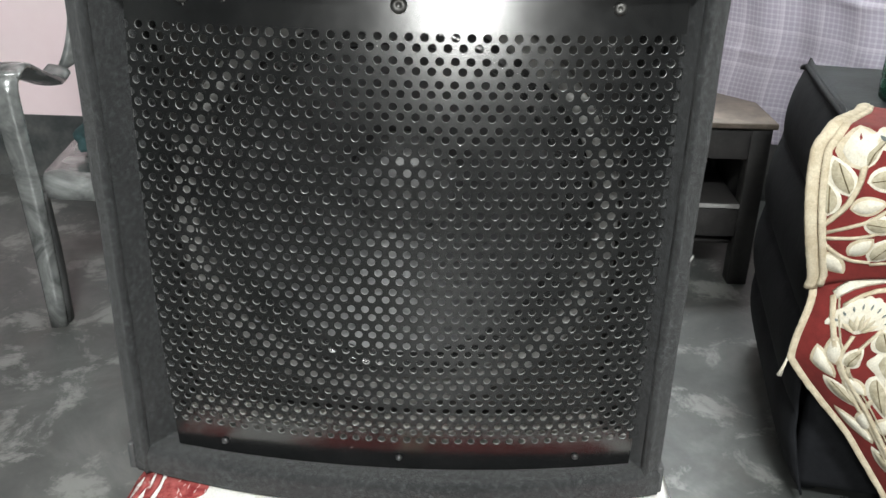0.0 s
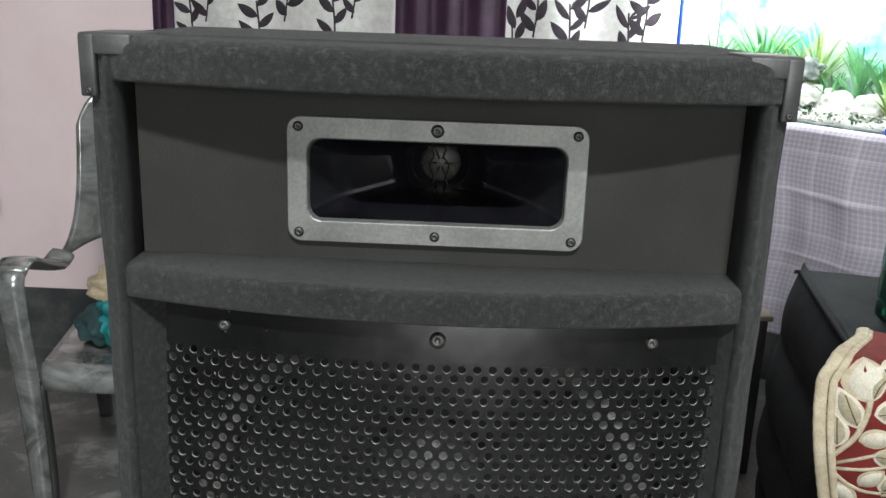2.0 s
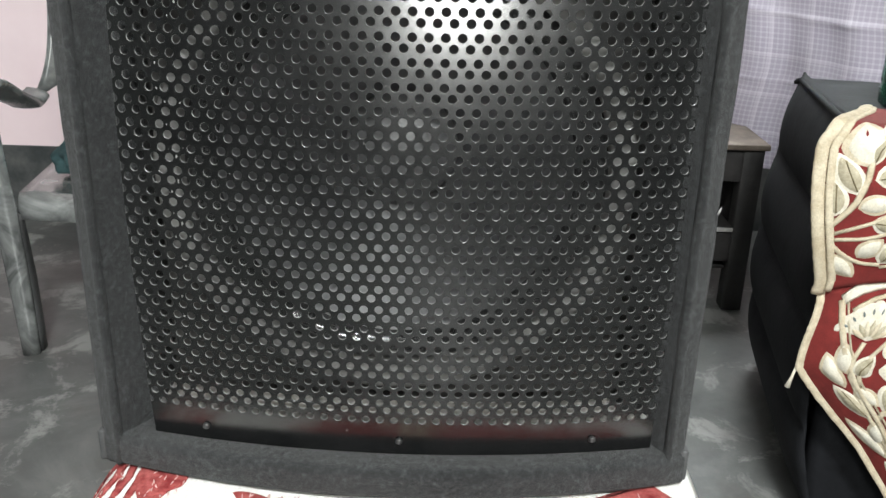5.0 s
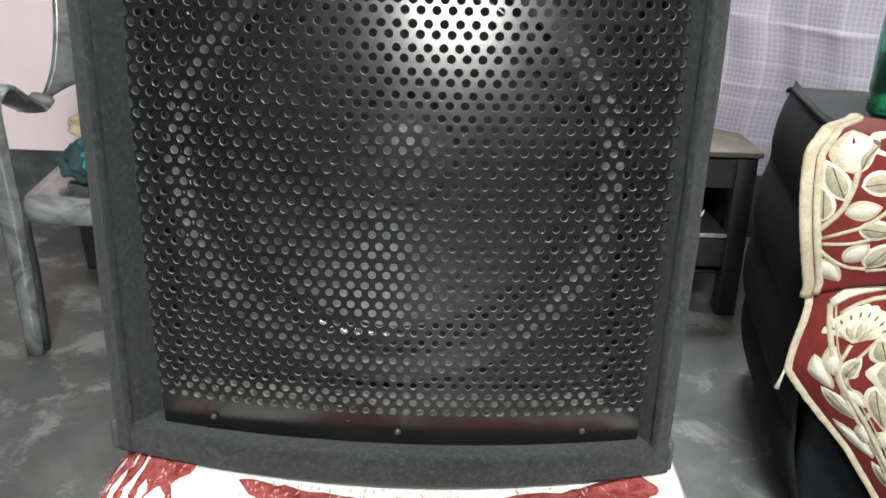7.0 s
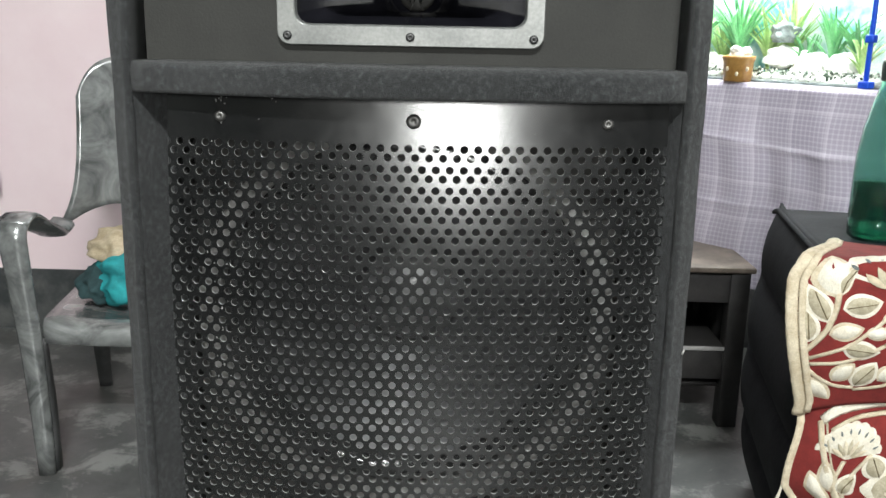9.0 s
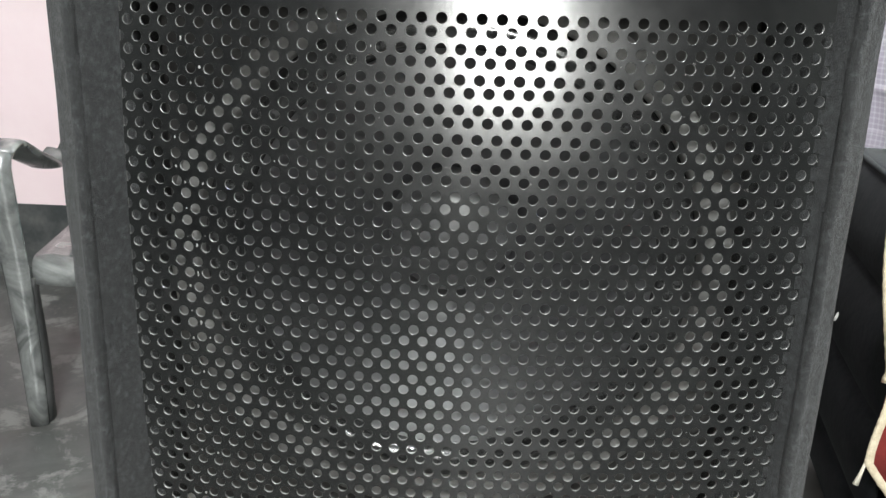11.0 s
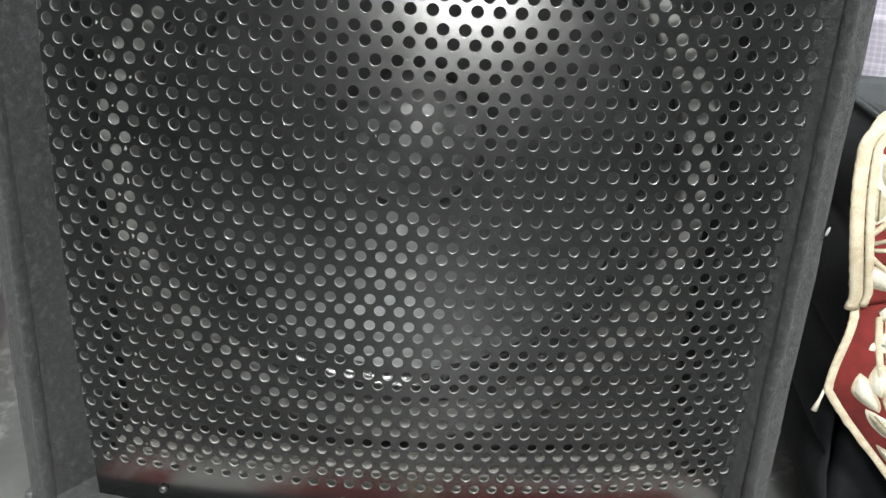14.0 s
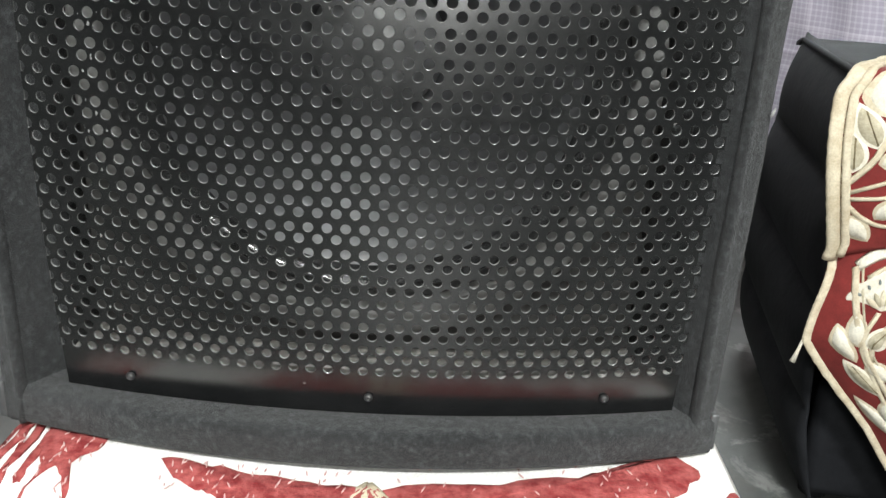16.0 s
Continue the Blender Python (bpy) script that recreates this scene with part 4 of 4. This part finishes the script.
for x, y, z, r, mat, s in ((0.27, 0.09, 0.11, 0.035, STONE, 1), (0.20, 0.11, 0.03, 0.045, PALE, 2), (0.45, 0.06, 0.03, 0.035, PALE, 3), (0.11, 0.10, 0.03, 0.045, PALE, 4), (0.27, 0.09, 0.05, 0.04, PALE, 5), (0.54, 0.05, 0.02, 0.03, PALE, 6)):
    part("rock", bundle(x, y, AZ + 0.01 + z, r, r * 0.8, r * 0.75, s * 3.3, 0.4), mat, tank)

cup = thing("clay_cup", "amber clay cup with pale pebbles standing before the aquarium", "cup", m=AQM @ pose(0.328, -0.010, AZ - 0.002) @ Matrix.Identity(4))
part("wall", lathe([(0.001, 0.0), (0.032, 0.0), (0.035, 0.004), (0.038, 0.050), (0.041, 0.055), (0.042, 0.062), (0.040, 0.064), (0.036, 0.062), (0.034, 0.03), (0.001, 0.028)], 32), POT, cup)
for k in range(9):
    a = 2 * math.pi * k / 9
    part("spot", bundle(0.0368 * math.cos(a), 0.0368 * math.sin(a), 0.020 + 0.012 * (k % 2), 0.004, 0.004, 0.006, k * 1.0, 0.1), CREAM, cup)
for k in range(6):
    a = 2.2 * k
    part("pebble", bundle(0.016 * math.cos(a), 0.016 * math.sin(a), 0.058 + 0.004 * k, 0.014, 0.013, 0.011, k * 2.0, 0.25), PALE, cup)

# ---- curtains on the back wall ----
curtain = thing("window_curtain", "white curtain printed with dark leaves, dark purple middle panel", "curtain")


def curtain_surface(x0, x1, depth, waves, phase):
    def f(u, v):
        x = x0 + (x1 - x0) * u
        return Vector((x, 2.530 + depth * math.sin(waves * u * math.pi + phase), 0.35 + 2.0 * v))
    return f


panels = [("leaf_panel", -0.815, -0.200, CURT, 5, 0.4), ("plain_panel", -0.204, 0.102, PURPLE, 7, 0.0), ("leaf_panel", 0.098, 0.56, CURT, 4, 1.1), ("plain_panel", -0.870, -0.811, PURPLE, 2, 0.0)]
for name, x0, x1, mat, waves, ph in panels:
    surf = curtain_surface(x0, x1, 0.014, waves, ph)
    p = part(name, sheet(surf, 60, 4, 0.0015), mat, curtain)
    if mat is CURT:
        su, sv = x1 - x0, 2.0
        rng = random.Random(int(x0 * 100) + 300)
        for k in range(9):
            u = (k + 0.5) / 9 * 0.98 + rng.uniform(-0.02, 0.02)
            base = 0.27 + 0.05 * (k % 3) + rng.uniform(0, 0.02)
            for r in range(2):
                v = base + 0.17 * r
                part("printed_stem", ribbon(surf, [(u, v), (u + 0.018, v + 0.04), (u + 0.008, v + 0.085)], 0.005, 0.0007, su, sv), LEAFINK, curtain)
                for j in range(6):
                    sgn = 1 if j % 2 else -1
                    part("printed_leaf", motif(surf, leaf_outline(min(0.93, max(0.07, u + 0.012)), v + 0.008 + 0.014 * j, rng.uniform(0.05, 0.075), rng.uniform(0.018, 0.028), 90 - sgn * rng.uniform(28, 70), su, sv, 6, 0.15 * sgn), 0.0006), LEAFINK, curtain)
tagged(part("curtain_rod", sweep([(-0.95, 2.530, 2.36), (0.64, 2.530, 2.36)], [(0.02, 0.02)] * 2, (0, 1, 0)), BROWN), "brown wooden curtain rod over the window", "rod")
side_curtain = thing("side_curtain", "dark purple curtain with a pale lilac edge on the pink wall", "curtain")
part("drop", sheet(lambda u, v: Vector((-1.72 + 0.295 * u + 0.02 * (1 - v), 2.535 + 0.012 * math.sin(16 * u), 0.475 + 1.6 * v - 0.015 * u)), 30, 4, 0.002), PURPLE, side_curtain)
part("edging", sheet(lambda u, v: Vector((-1.425 + 0.032 * u + 0.035 * (1 - v) ** 3, 2.532 + 0.01 * math.sin(5 * u), 0.450 + 1.6 * v)), 4, 12, 0.002), LILAC, side_curtain, "pale lilac edging")
tagged(part("wooden_frame", box(-1.400, -1.358, 2.545, 2.579, 0.748, 2.2, 0.004), BROWN), "brown wooden frame fixed on the wall", "frame")

# ---- black sofa arm with bottle and embroidered cover ----
SM = pose(0.655, 1.690, 0.0, 0, 0, -9.5)
# local: x to the right from the outer face, y away, z up; top far corner at the origin
sofa = thing("sofa", "black puffed leatherette sofa with an embroidered cloth on its arm", "sofa", m=SM)
SH = 0.624


def sofa_side(u, v):
    """Outer face in four puffed tiers; u along the length, v up."""
    y = -0.53 + 0.53 * u
    z = 0.03 + (SH - 0.03) * v
    puff = abs(math.sin(math.pi * v * 4)) ** 0.55
    low = (1 - v)
    endc = 1 - (abs(u - 0.5) * 2) ** 8
    x = 0.012 - 0.022 * puff * endc - 0.055 * low * (1 - low) * 2 + 0.06 * max(0, low - 0.8)
    return Vector((x, y + (0.05 * low * u), z))


part("outer_side", sheet(lambda u, v: sofa_side(1 - u, v), 30, 64, 0.004), SOFA, sofa)
core = box(0.010, 0.70, -0.515, -0.004, 0.03, SH - 0.012, 0.02)
part("arm_core", core, SOFA, sofa)


def sofa_top(u, v):
    x = 0.70 * u
    y = -0.53 + 0.53 * v
    crown = 0.012 * math.sin(math.pi * min(1, u * 2.2 + 0.05)) * math.sin(math.pi * min(1, v * 1.1)) - 0.012 * max(0.0, v - 0.93) / 0.07 + 0.003 * noise.noise(Vector((u * 7, v * 7, 1.0)))
    return Vector((x - 0.002, y + 0.002, SH - 0.006 + crown))


part("arm_top", sheet(sofa_top, 30, 24, 0.006), SOFA, sofa)
part("piping", sweep(smooth_path([(0.001, -0.53, SH - 0.008), (-0.001, -0.3, SH - 0.006), (0.003, -0.035, SH - 0.010)], 30), [(0.010, 0.010)] * 30, (0, 0, 1), n=8), SOFA, sofa, "sewn piping along the edge")
for x, y in ((0.05, -0.45), (0.64, -0.45), (0.05, -0.05), (0.64, -0.05)):
    part("foot", lathe([(0.02, 0.0), (0.025, 0.04)], 16, (x, y, 0)), SOFA, sofa)

bottle = thing("water_bottle", "green translucent water bottle with dark cap on the sofa arm", "bottle", m=pose(0.702, 1.360, SH + 0.004))
outer = [(0.001, 0.0), (0.034, 0.0), (0.040, 0.006), (0.041, 0.030), (0.0395, 0.034), (0.041, 0.038), (0.041, 0.110), (0.040, 0.135), (0.035, 0.175), (0.026, 0.215), (0.0185, 0.243), (0.0165, 0.255), (0.0165, 0.262)]
innerp = [(max(0.0005, r - 0.0018), h + (0.002 if k == 0 else 0.0)) for k, (r, h) in enumerate(outer)]
innerp[1] = (0.032, 0.003)
part("shell", lathe(outer + innerp[::-1], 40), BOTTLE, bottle, "green translucent shell").visible_shadow = False
part("cap", lathe([(0.001, 0.252), (0.0185, 0.252), (0.0195, 0.255), (0.0195, 0.281), (0.0175, 0.284), (0.001, 0.284)], 32), BLACKCAP, bottle, "dark ribbed cap")
part("water", lathe([(0.0005, 0.006), (0.034, 0.006), (0.0375, 0.012), (0.0375, 0.094), (0.0005, 0.095)], 32), WATER, bottle)

# embroidered cover: an upper panel over the arm's end and a lower fold under it
cover = thing("embroidered_cover", "dark red cover with cream leaf embroidery draped over sofa arm", "cover")
CX, CY = 0.520, 1.105


def upper(u, v):
    """u to the right, v from the lower hem up and round over the arm's top."""
    run = v * 0.36
    wall, r = 0.212, 0.022
    arc = r * math.pi / 2
    x = CX + 0.36 * u
    edge = math.exp(-u * 14)
    y = CY + 0.010 * math.sin(7 * u + 2) + 0.02 * edge - 0.018 * math.sin(math.pi * min(1, run / wall))
    if run < wall:
        z = 0.418 + run
    elif run < wall + arc:
        a = (run - wall) / r
        z = 0.418 + wall + r * math.sin(a)
        y += r - r * math.cos(a)
    else:
        z = 0.418 + wall + r - 0.05 * (run - wall - arc)
        y += r + run - wall - arc
    lean = 0.5 * max(0.0, run - 0.205) - 0.031 * math.sin(math.pi * min(1.0, max(0.0, run - 0.02) / 0.30))
    x += lean * math.exp(-u * 2)
    rise = 0.045 * (1 - math.exp(-u * 6)) * max(0.0, 1 - v / 0.6)
    return Vector((x, y - 0.02 * u, z + rise))


def lower(u, v):
    """The fold below; u along the hem from its free tip, v from the top fold down."""
    run = v * 0.55
    tip = 1 - math.exp(-run / 0.08)
    left = CX + 0.008 - 0.018 * math.sin(math.pi * min(1.0, run / 0.235)) ** 1.2 + max(0, run - 0.118) * 0.70
    x = left + (0.46 - 0.25 * max(0, run - 0.12)) * u
    y = CY - 0.022 - 0.035 * math.sin(math.pi * min(1, v * 0.8 + 0.1)) + 0.018 * math.sin(5.2 * u + 5 * v) + 0.05 * math.exp(-u * 12)
    z = 0.430 - run + 0.052 * (1 - math.exp(-u * 6)) * max(0.0, 1 - v) ** 2
    y += 0.034 * math.exp(-run / 0.018) - 0.012 * math.exp(-((run - 0.07) / 0.05) ** 2) * (1 - math.exp(-u * 8))
    return Vector((x, y, z))


part("upper_panel", sheet(upper, 60, 50, 0.0025), RED, cover)
part("lower_fold", sheet(lambda u, v: lower(u, 1 - v), 60, 60, 0.0025), RED, cover)


def low(u, v):
    return lower(u, 1 - v)


U1, V1 = 0.36, 0.36
U2, V2 = 0.46, 0.55
roll = [lower(k / 24, 0.006) + Vector((0, -0.013, 0.010 + 0.014 * (1 - math.exp(-k / 5)) + 0.002 * math.sin(k * 0.9))) for k in range(25)]
part("hem_roll", sweep(roll, [(0.016 + 0.012 * min(1, k / 5), 0.014) for k in range(25)], (0, 0, 1), n=10), BROWNHEM, cover, "rolled olive-brown fold")


def braid(surf, points, width, thick, material, label):
    """A rounded, slightly lumpy braid that caps an edge; points in the surface's u, v."""
    pts = smooth_path([(a, b, 0) for a, b in points], 70)
    path = []
    for k, p in enumerate(pts):
        path.append(surf(p.x, p.y) + Vector((0, -thick * 0.35, 0.0006 * math.sin(k * 1.9))))
    sizes = [(width * (1 + 0.05 * math.sin(k * 2.3)), thick) for k in range(70)]
    return part("border", sweep(path, sizes, (1, 0, 0.15), n=12, power=2.4), material, cover, label)


braid(upper, [(0.006, 0.0), (0.006, 0.25), (0.006, 0.5), (0.007, 0.68), (0.008, 0.76), (0.010, 0.98)], 0.0175, 0.009, CREAM, "thick cream braid edge")
braid(upper, [(0.034, 0.0), (0.034, 0.25), (0.034, 0.5), (0.035, 0.68), (0.036, 0.76), (0.038, 0.98)], 0.0105, 0.006, CREAM, "cream braid edge")
braid(low, [(0.008, 0.985), (0.008, 0.92), (0.006, 0.85), (0.005, 0.78), (0.005, 0.70), (0.006, 0.5), (0.006, 0.3), (0.006, 0.02)], 0.012, 0.006, CREAM, "thick cream braid edge")
part("border", ribbon(low, [(0.055, 0.955), (0.075, 0.88), (0.112, 0.78), (0.110, 0.66), (0.075, 0.45), (0.045, 0.2), (0.035, 0.02)], 0.008, 0.003, U2, V2), CREAM, cover, "cream cord")
part("border", ribbon(low, [(0.070, 0.950), (0.090, 0.88), (0.128, 0.78), (0.126, 0.66), (0.091, 0.45), (0.061, 0.2), (0.051, 0.02)], 0.003, 0.002, U2, V2), OLIVE, cover, "beige cord")
part("border", ribbon(low, [(0.058, 0.955), (0.10, 0.972), (0.20, 0.978), (0.45, 0.972), (0.98, 0.95)], 0.013, 0.0025, U2, V2), IVORY, cover, "cream cord")
part("border", ribbon(low, [(0.085, 0.930), (0.13, 0.948), (0.22, 0.955), (0.45, 0.948), (0.98, 0.92)], 0.006, 0.0022, U2, V2), CREAM, cover, "cream cord")


def leaf_between(surf, su, sv, foot, tip, width, material, rim=None, bend=0.06):
    """A padded leaf with a stitched rim from its foot to its tip, both in u, v."""
    du, dv = (tip[0] - foot[0]) * su, (tip[1] - foot[1]) * sv
    length, angle = math.hypot(du, dv), math.degrees(math.atan2(dv, du))
    part("leaf_outline", motif(surf, leaf_outline(*foot, length * 1.04, width * 1.12, angle, su, sv, 9, bend), 0.0012), rim or (CREAM if material is IVORY else IVORY), cover)
    part("leaf", motif(surf, leaf_outline(foot[0] + du * 0.05 / su, foot[1] + dv * 0.05 / sv, length * 0.91, width * 0.80, angle, su, sv, 9, bend), 0.0024), material, cover)
    if material is OLIVE:
        vein = [(foot[0] + (tip[0] - foot[0]) * k, foot[1] + (tip[1] - foot[1]) * k) for k in (0.1, 0.5, 0.85)]
        part("leaf_vein", ribbon(lambda p, q: surf(p, q) + Vector((0, -0.0024, 0.0004)), vein, 0.0016, 0.0008, su, sv), BROWNHEM, cover)


def bowl_flower(surf, base, r, su, sv, turn=90):
    """A fan-shaped bloom: a scalloped white cup with slits and a beige heart."""
    u, v = base

    def spot(a, k):
        return u + k * r * math.cos(radians(a)) / su, v + k * r * math.sin(radians(a)) / sv

    rim = [(u, v)]
    for k in range(37):
        a = turn - 74 + 148 * k / 36
        swell = 0.86 + 0.14 * math.cos(radians(a - turn)) + 0.05 * abs(math.sin(math.pi * k / 4))
        rim.append(spot(a, swell))
    part("flower", motif(surf, rim, 0.0022), IVORY, cover)

    def over(p, q):
        return surf(p, q) + Vector((0, -0.0023, 0.0008))

    for k in range(8):
        a = turn - 60 + 17 * k
        part("petal_slit", motif(over, leaf_outline(*spot(a, 0.70), r * 0.17, r * 0.06, a, su, sv, 5), 0.0006), STONE, cover)
    for k in range(7):
        a = turn - 57 + 19 * k
        part("flower_heart", motif(over, leaf_outline(*spot(a, 0.12), r * 0.46, r * 0.13, a, su, sv, 6), 0.001), OLIVE if k % 2 else CREAM, cover)


def medallion(surf, mid, ru, rv, su, sv):
    """A large round bloom: cream ring, beige field, white star inside."""
    def ring(k, n=28, wave=0.0):
        return [(mid[0] + ru * k * (1 + wave * math.sin(9 * t)) * math.cos(t) / su, mid[1] + rv * k * (1 + wave * math.sin(9 * t)) * math.sin(t) / sv) for t in [2 * math.pi * i / n for i in range(n)]]
    part("flower", motif(surf, ring(1.0, 54, 0.05), 0.0016), IVORY, cover)
    part("flower_field", motif(lambda p, q: surf(p, q) + Vector((0, -0.0016, 0.0003)), ring(0.78), 0.0010), OLIVE, cover)
    part("flower_heart", motif(lambda p, q: surf(p, q) + Vector((0, -0.0028, 0.0004)), ring(0.42, 54, 0.22), 0.0010), IVORY, cover)


for pts, w in (([(0.030, 0.27), (0.065, 0.31), (0.105, 0.37), (0.132, 0.46), (0.137, 0.52)], 0.0075),
               ([(0.040, 0.245), (0.15, 0.285), (0.215, 0.345), (0.285, 0.43), (0.300, 0.53)], 0.0060),
               ([(0.045, 0.222), (0.13, 0.218), (0.20, 0.245), (0.275, 0.30)], 0.0060),
               ([(0.035, 0.205), (0.070, 0.150), (0.115, 0.110), (0.170, 0.095)], 0.0060),
               ([(0.170, 0.085), (0.27, 0.10), (0.38, 0.17), (0.48, 0.20), (0.62, 0.18)], 0.0060),
               ([(0.275, 0.30), (0.33, 0.36), (0.40, 0.38)], 0.0050)):
    part("stem", ribbon(upper, pts, w, 0.0018, U1, V1), CREAM, cover)
for foot, tip, w, mat in (((0.137, 0.50), (0.088, 0.675), 0.040, IVORY), ((0.142, 0.51), (0.172, 0.635), 0.013, OLIVE), ((0.108, 0.395), (0.060, 0.545), 0.026, OLIVE),
                          ((0.050, 0.315), (0.050, 0.455), 0.024, OLIVE), ((0.150, 0.455), (0.268, 0.488), 0.034, OLIVE), ((0.108, 0.345), (0.212, 0.370), 0.027, IVORY),
                          ((0.215, 0.350), (0.298, 0.358), 0.021, IVORY), ((0.145, 0.285), (0.255, 0.262), 0.030, OLIVE), ((0.105, 0.135), (0.182, 0.208), 0.024, IVORY),
                          ((0.168, 0.100), (0.252, 0.212), 0.028, OLIVE), ((0.250, 0.125), (0.332, 0.205), 0.026, IVORY), ((0.030, 0.165), (0.085, 0.045), 0.022, IVORY),
                          ((0.285, 0.475), (0.345, 0.512), 0.018, IVORY), ((0.270, 0.406), (0.322, 0.442), 0.016, IVORY), ((0.365, 0.205), (0.318, 0.470), 0.038, OLIVE),
                          ((0.372, 0.215), (0.345, 0.400), 0.014, IVORY), ((0.425, 0.470), (0.362, 0.640), 0.036, IVORY), ((0.44, 0.22), (0.43, 0.40), 0.034, IVORY),
                          ((0.50, 0.20), (0.54, 0.36), 0.034, OLIVE), ((0.56, 0.19), (0.64, 0.28), 0.028, IVORY), ((0.46, 0.50), (0.52, 0.64), 0.034, OLIVE),
                          ((0.40, 0.10), (0.48, 0.15), 0.022, OLIVE), ((0.42, 0.42), (0.50, 0.46), 0.022, IVORY)):
    leaf_between(upper, U1, V1, foot, tip, w, mat)
bowl_flower(upper, (0.300, 0.535), 0.078, U1, V1, 88)
bowl_flower(upper, (0.62, 0.42), 0.078, U1, V1, 95)

for pts, w in (([(0.135, 0.855), (0.115, 0.790), (0.100, 0.700), (0.085, 0.620), (0.070, 0.45), (0.060, 0.20)], 0.0065),
               ([(0.205, 0.870), (0.160, 0.815), (0.120, 0.745)], 0.0060),
               ([(0.105, 0.660), (0.150, 0.690), (0.200, 0.690), (0.290, 0.655), (0.42, 0.64)], 0.0055),
               ([(0.095, 0.600), (0.16, 0.620), (0.22, 0.600), (0.30, 0.60)], 0.0050)):
    part("stem", ribbon(low, pts, w, 0.0018, U2, V2), CREAM, cover)
for foot, tip, w, mat in (((0.085, 0.740), (0.062, 0.830), 0.020, IVORY), ((0.108, 0.775), (0.092, 0.858), 0.020, IVORY), ((0.090, 0.665), (0.066, 0.745), 0.022, OLIVE),
                          ((0.112, 0.745), (0.135, 0.700), 0.026, IVORY), ((0.130, 0.770), (0.175, 0.820), 0.022, OLIVE), ((0.200, 0.755), (0.142, 0.645), 0.026, OLIVE),
                          ((0.060, 0.600), (0.105, 0.655), 0.016, IVORY), ((0.090, 0.598), (0.160, 0.640), 0.016, IVORY), ((0.235, 0.690), (0.192, 0.618), 0.030, IVORY),
                          ((0.300, 0.675), (0.240, 0.600), 0.032, IVORY), ((0.060, 0.56), (0.038, 0.655), 0.020, IVORY), ((0.24, 0.810), (0.205, 0.870), 0.030, OLIVE),
                          ((0.30, 0.885), (0.36, 0.925), 0.030, IVORY), ((0.36, 0.860), (0.46, 0.880), 0.024, OLIVE), ((0.080, 0.46), (0.060, 0.55), 0.022, OLIVE),
                          ((0.105, 0.45), (0.130, 0.53), 0.022, IVORY), ((0.075, 0.34), (0.055, 0.43), 0.022, IVORY), ((0.100, 0.33), (0.150, 0.40), 0.024, OLIVE),
                          ((0.42, 0.66), (0.50, 0.72), 0.030, IVORY), ((0.09, 0.20), (0.12, 0.29), 0.024, IVORY), ((0.16, 0.44), (0.20, 0.36), 0.026, OLIVE)):
    leaf_between(low, U2, V2, foot, tip, w, mat)
bowl_flower(low, (0.138, 0.858), 0.046, U2, V2, 84)
medallion(low, (0.305, 0.770), 0.052, 0.044, U2, V2)
medallion(low, (0.190, 0.530), 0.050, 0.044, U2, V2)
medallion(low, (0.50, 0.55), 0.055, 0.050, U2, V2)
tip = low(0.0, 0.783)
part("tassel", sweep([tip + Vector((-0.002, -0.003, 0.002)), tip + Vector((-0.006, -0.004, -0.014)), tip + Vector((-0.010, -0.004, -0.030))], [(0.003, 0.003), (0.004, 0.004), (0.008, 0.005)], n=8), IVORY, cover, "small cream tassel")

# ---- tube lamp over the doorway side ----
lamp = thing("tube_lamp", "white ceiling-hung tube lamp, switched on", "lamp")
part("housing", box(TUBE[0] - 0.62, TUBE[0] + 0.62, TUBE[1] - 0.03, TUBE[1] + 0.03, TUBE[2] + 0.02, TUBE[2] + 0.06, 0.005), LAMPWHITE, lamp)
part("tube", sweep([(TUBE[0] - 0.6, TUBE[1], TUBE[2]), (TUBE[0] + 0.6, TUBE[1], TUBE[2])], [(0.028, 0.028)] * 2, (0, 1, 0), power=2.0), TUBEGLOW, lamp)
for x in (-0.5, 0.5):
    part("hanger", sweep([(TUBE[0] + x, TUBE[1], TUBE[2] + 0.06), (TUBE[0] + x, TUBE[1], ZC)], [(0.008, 0.008)] * 2), LAMPWHITE, lamp)
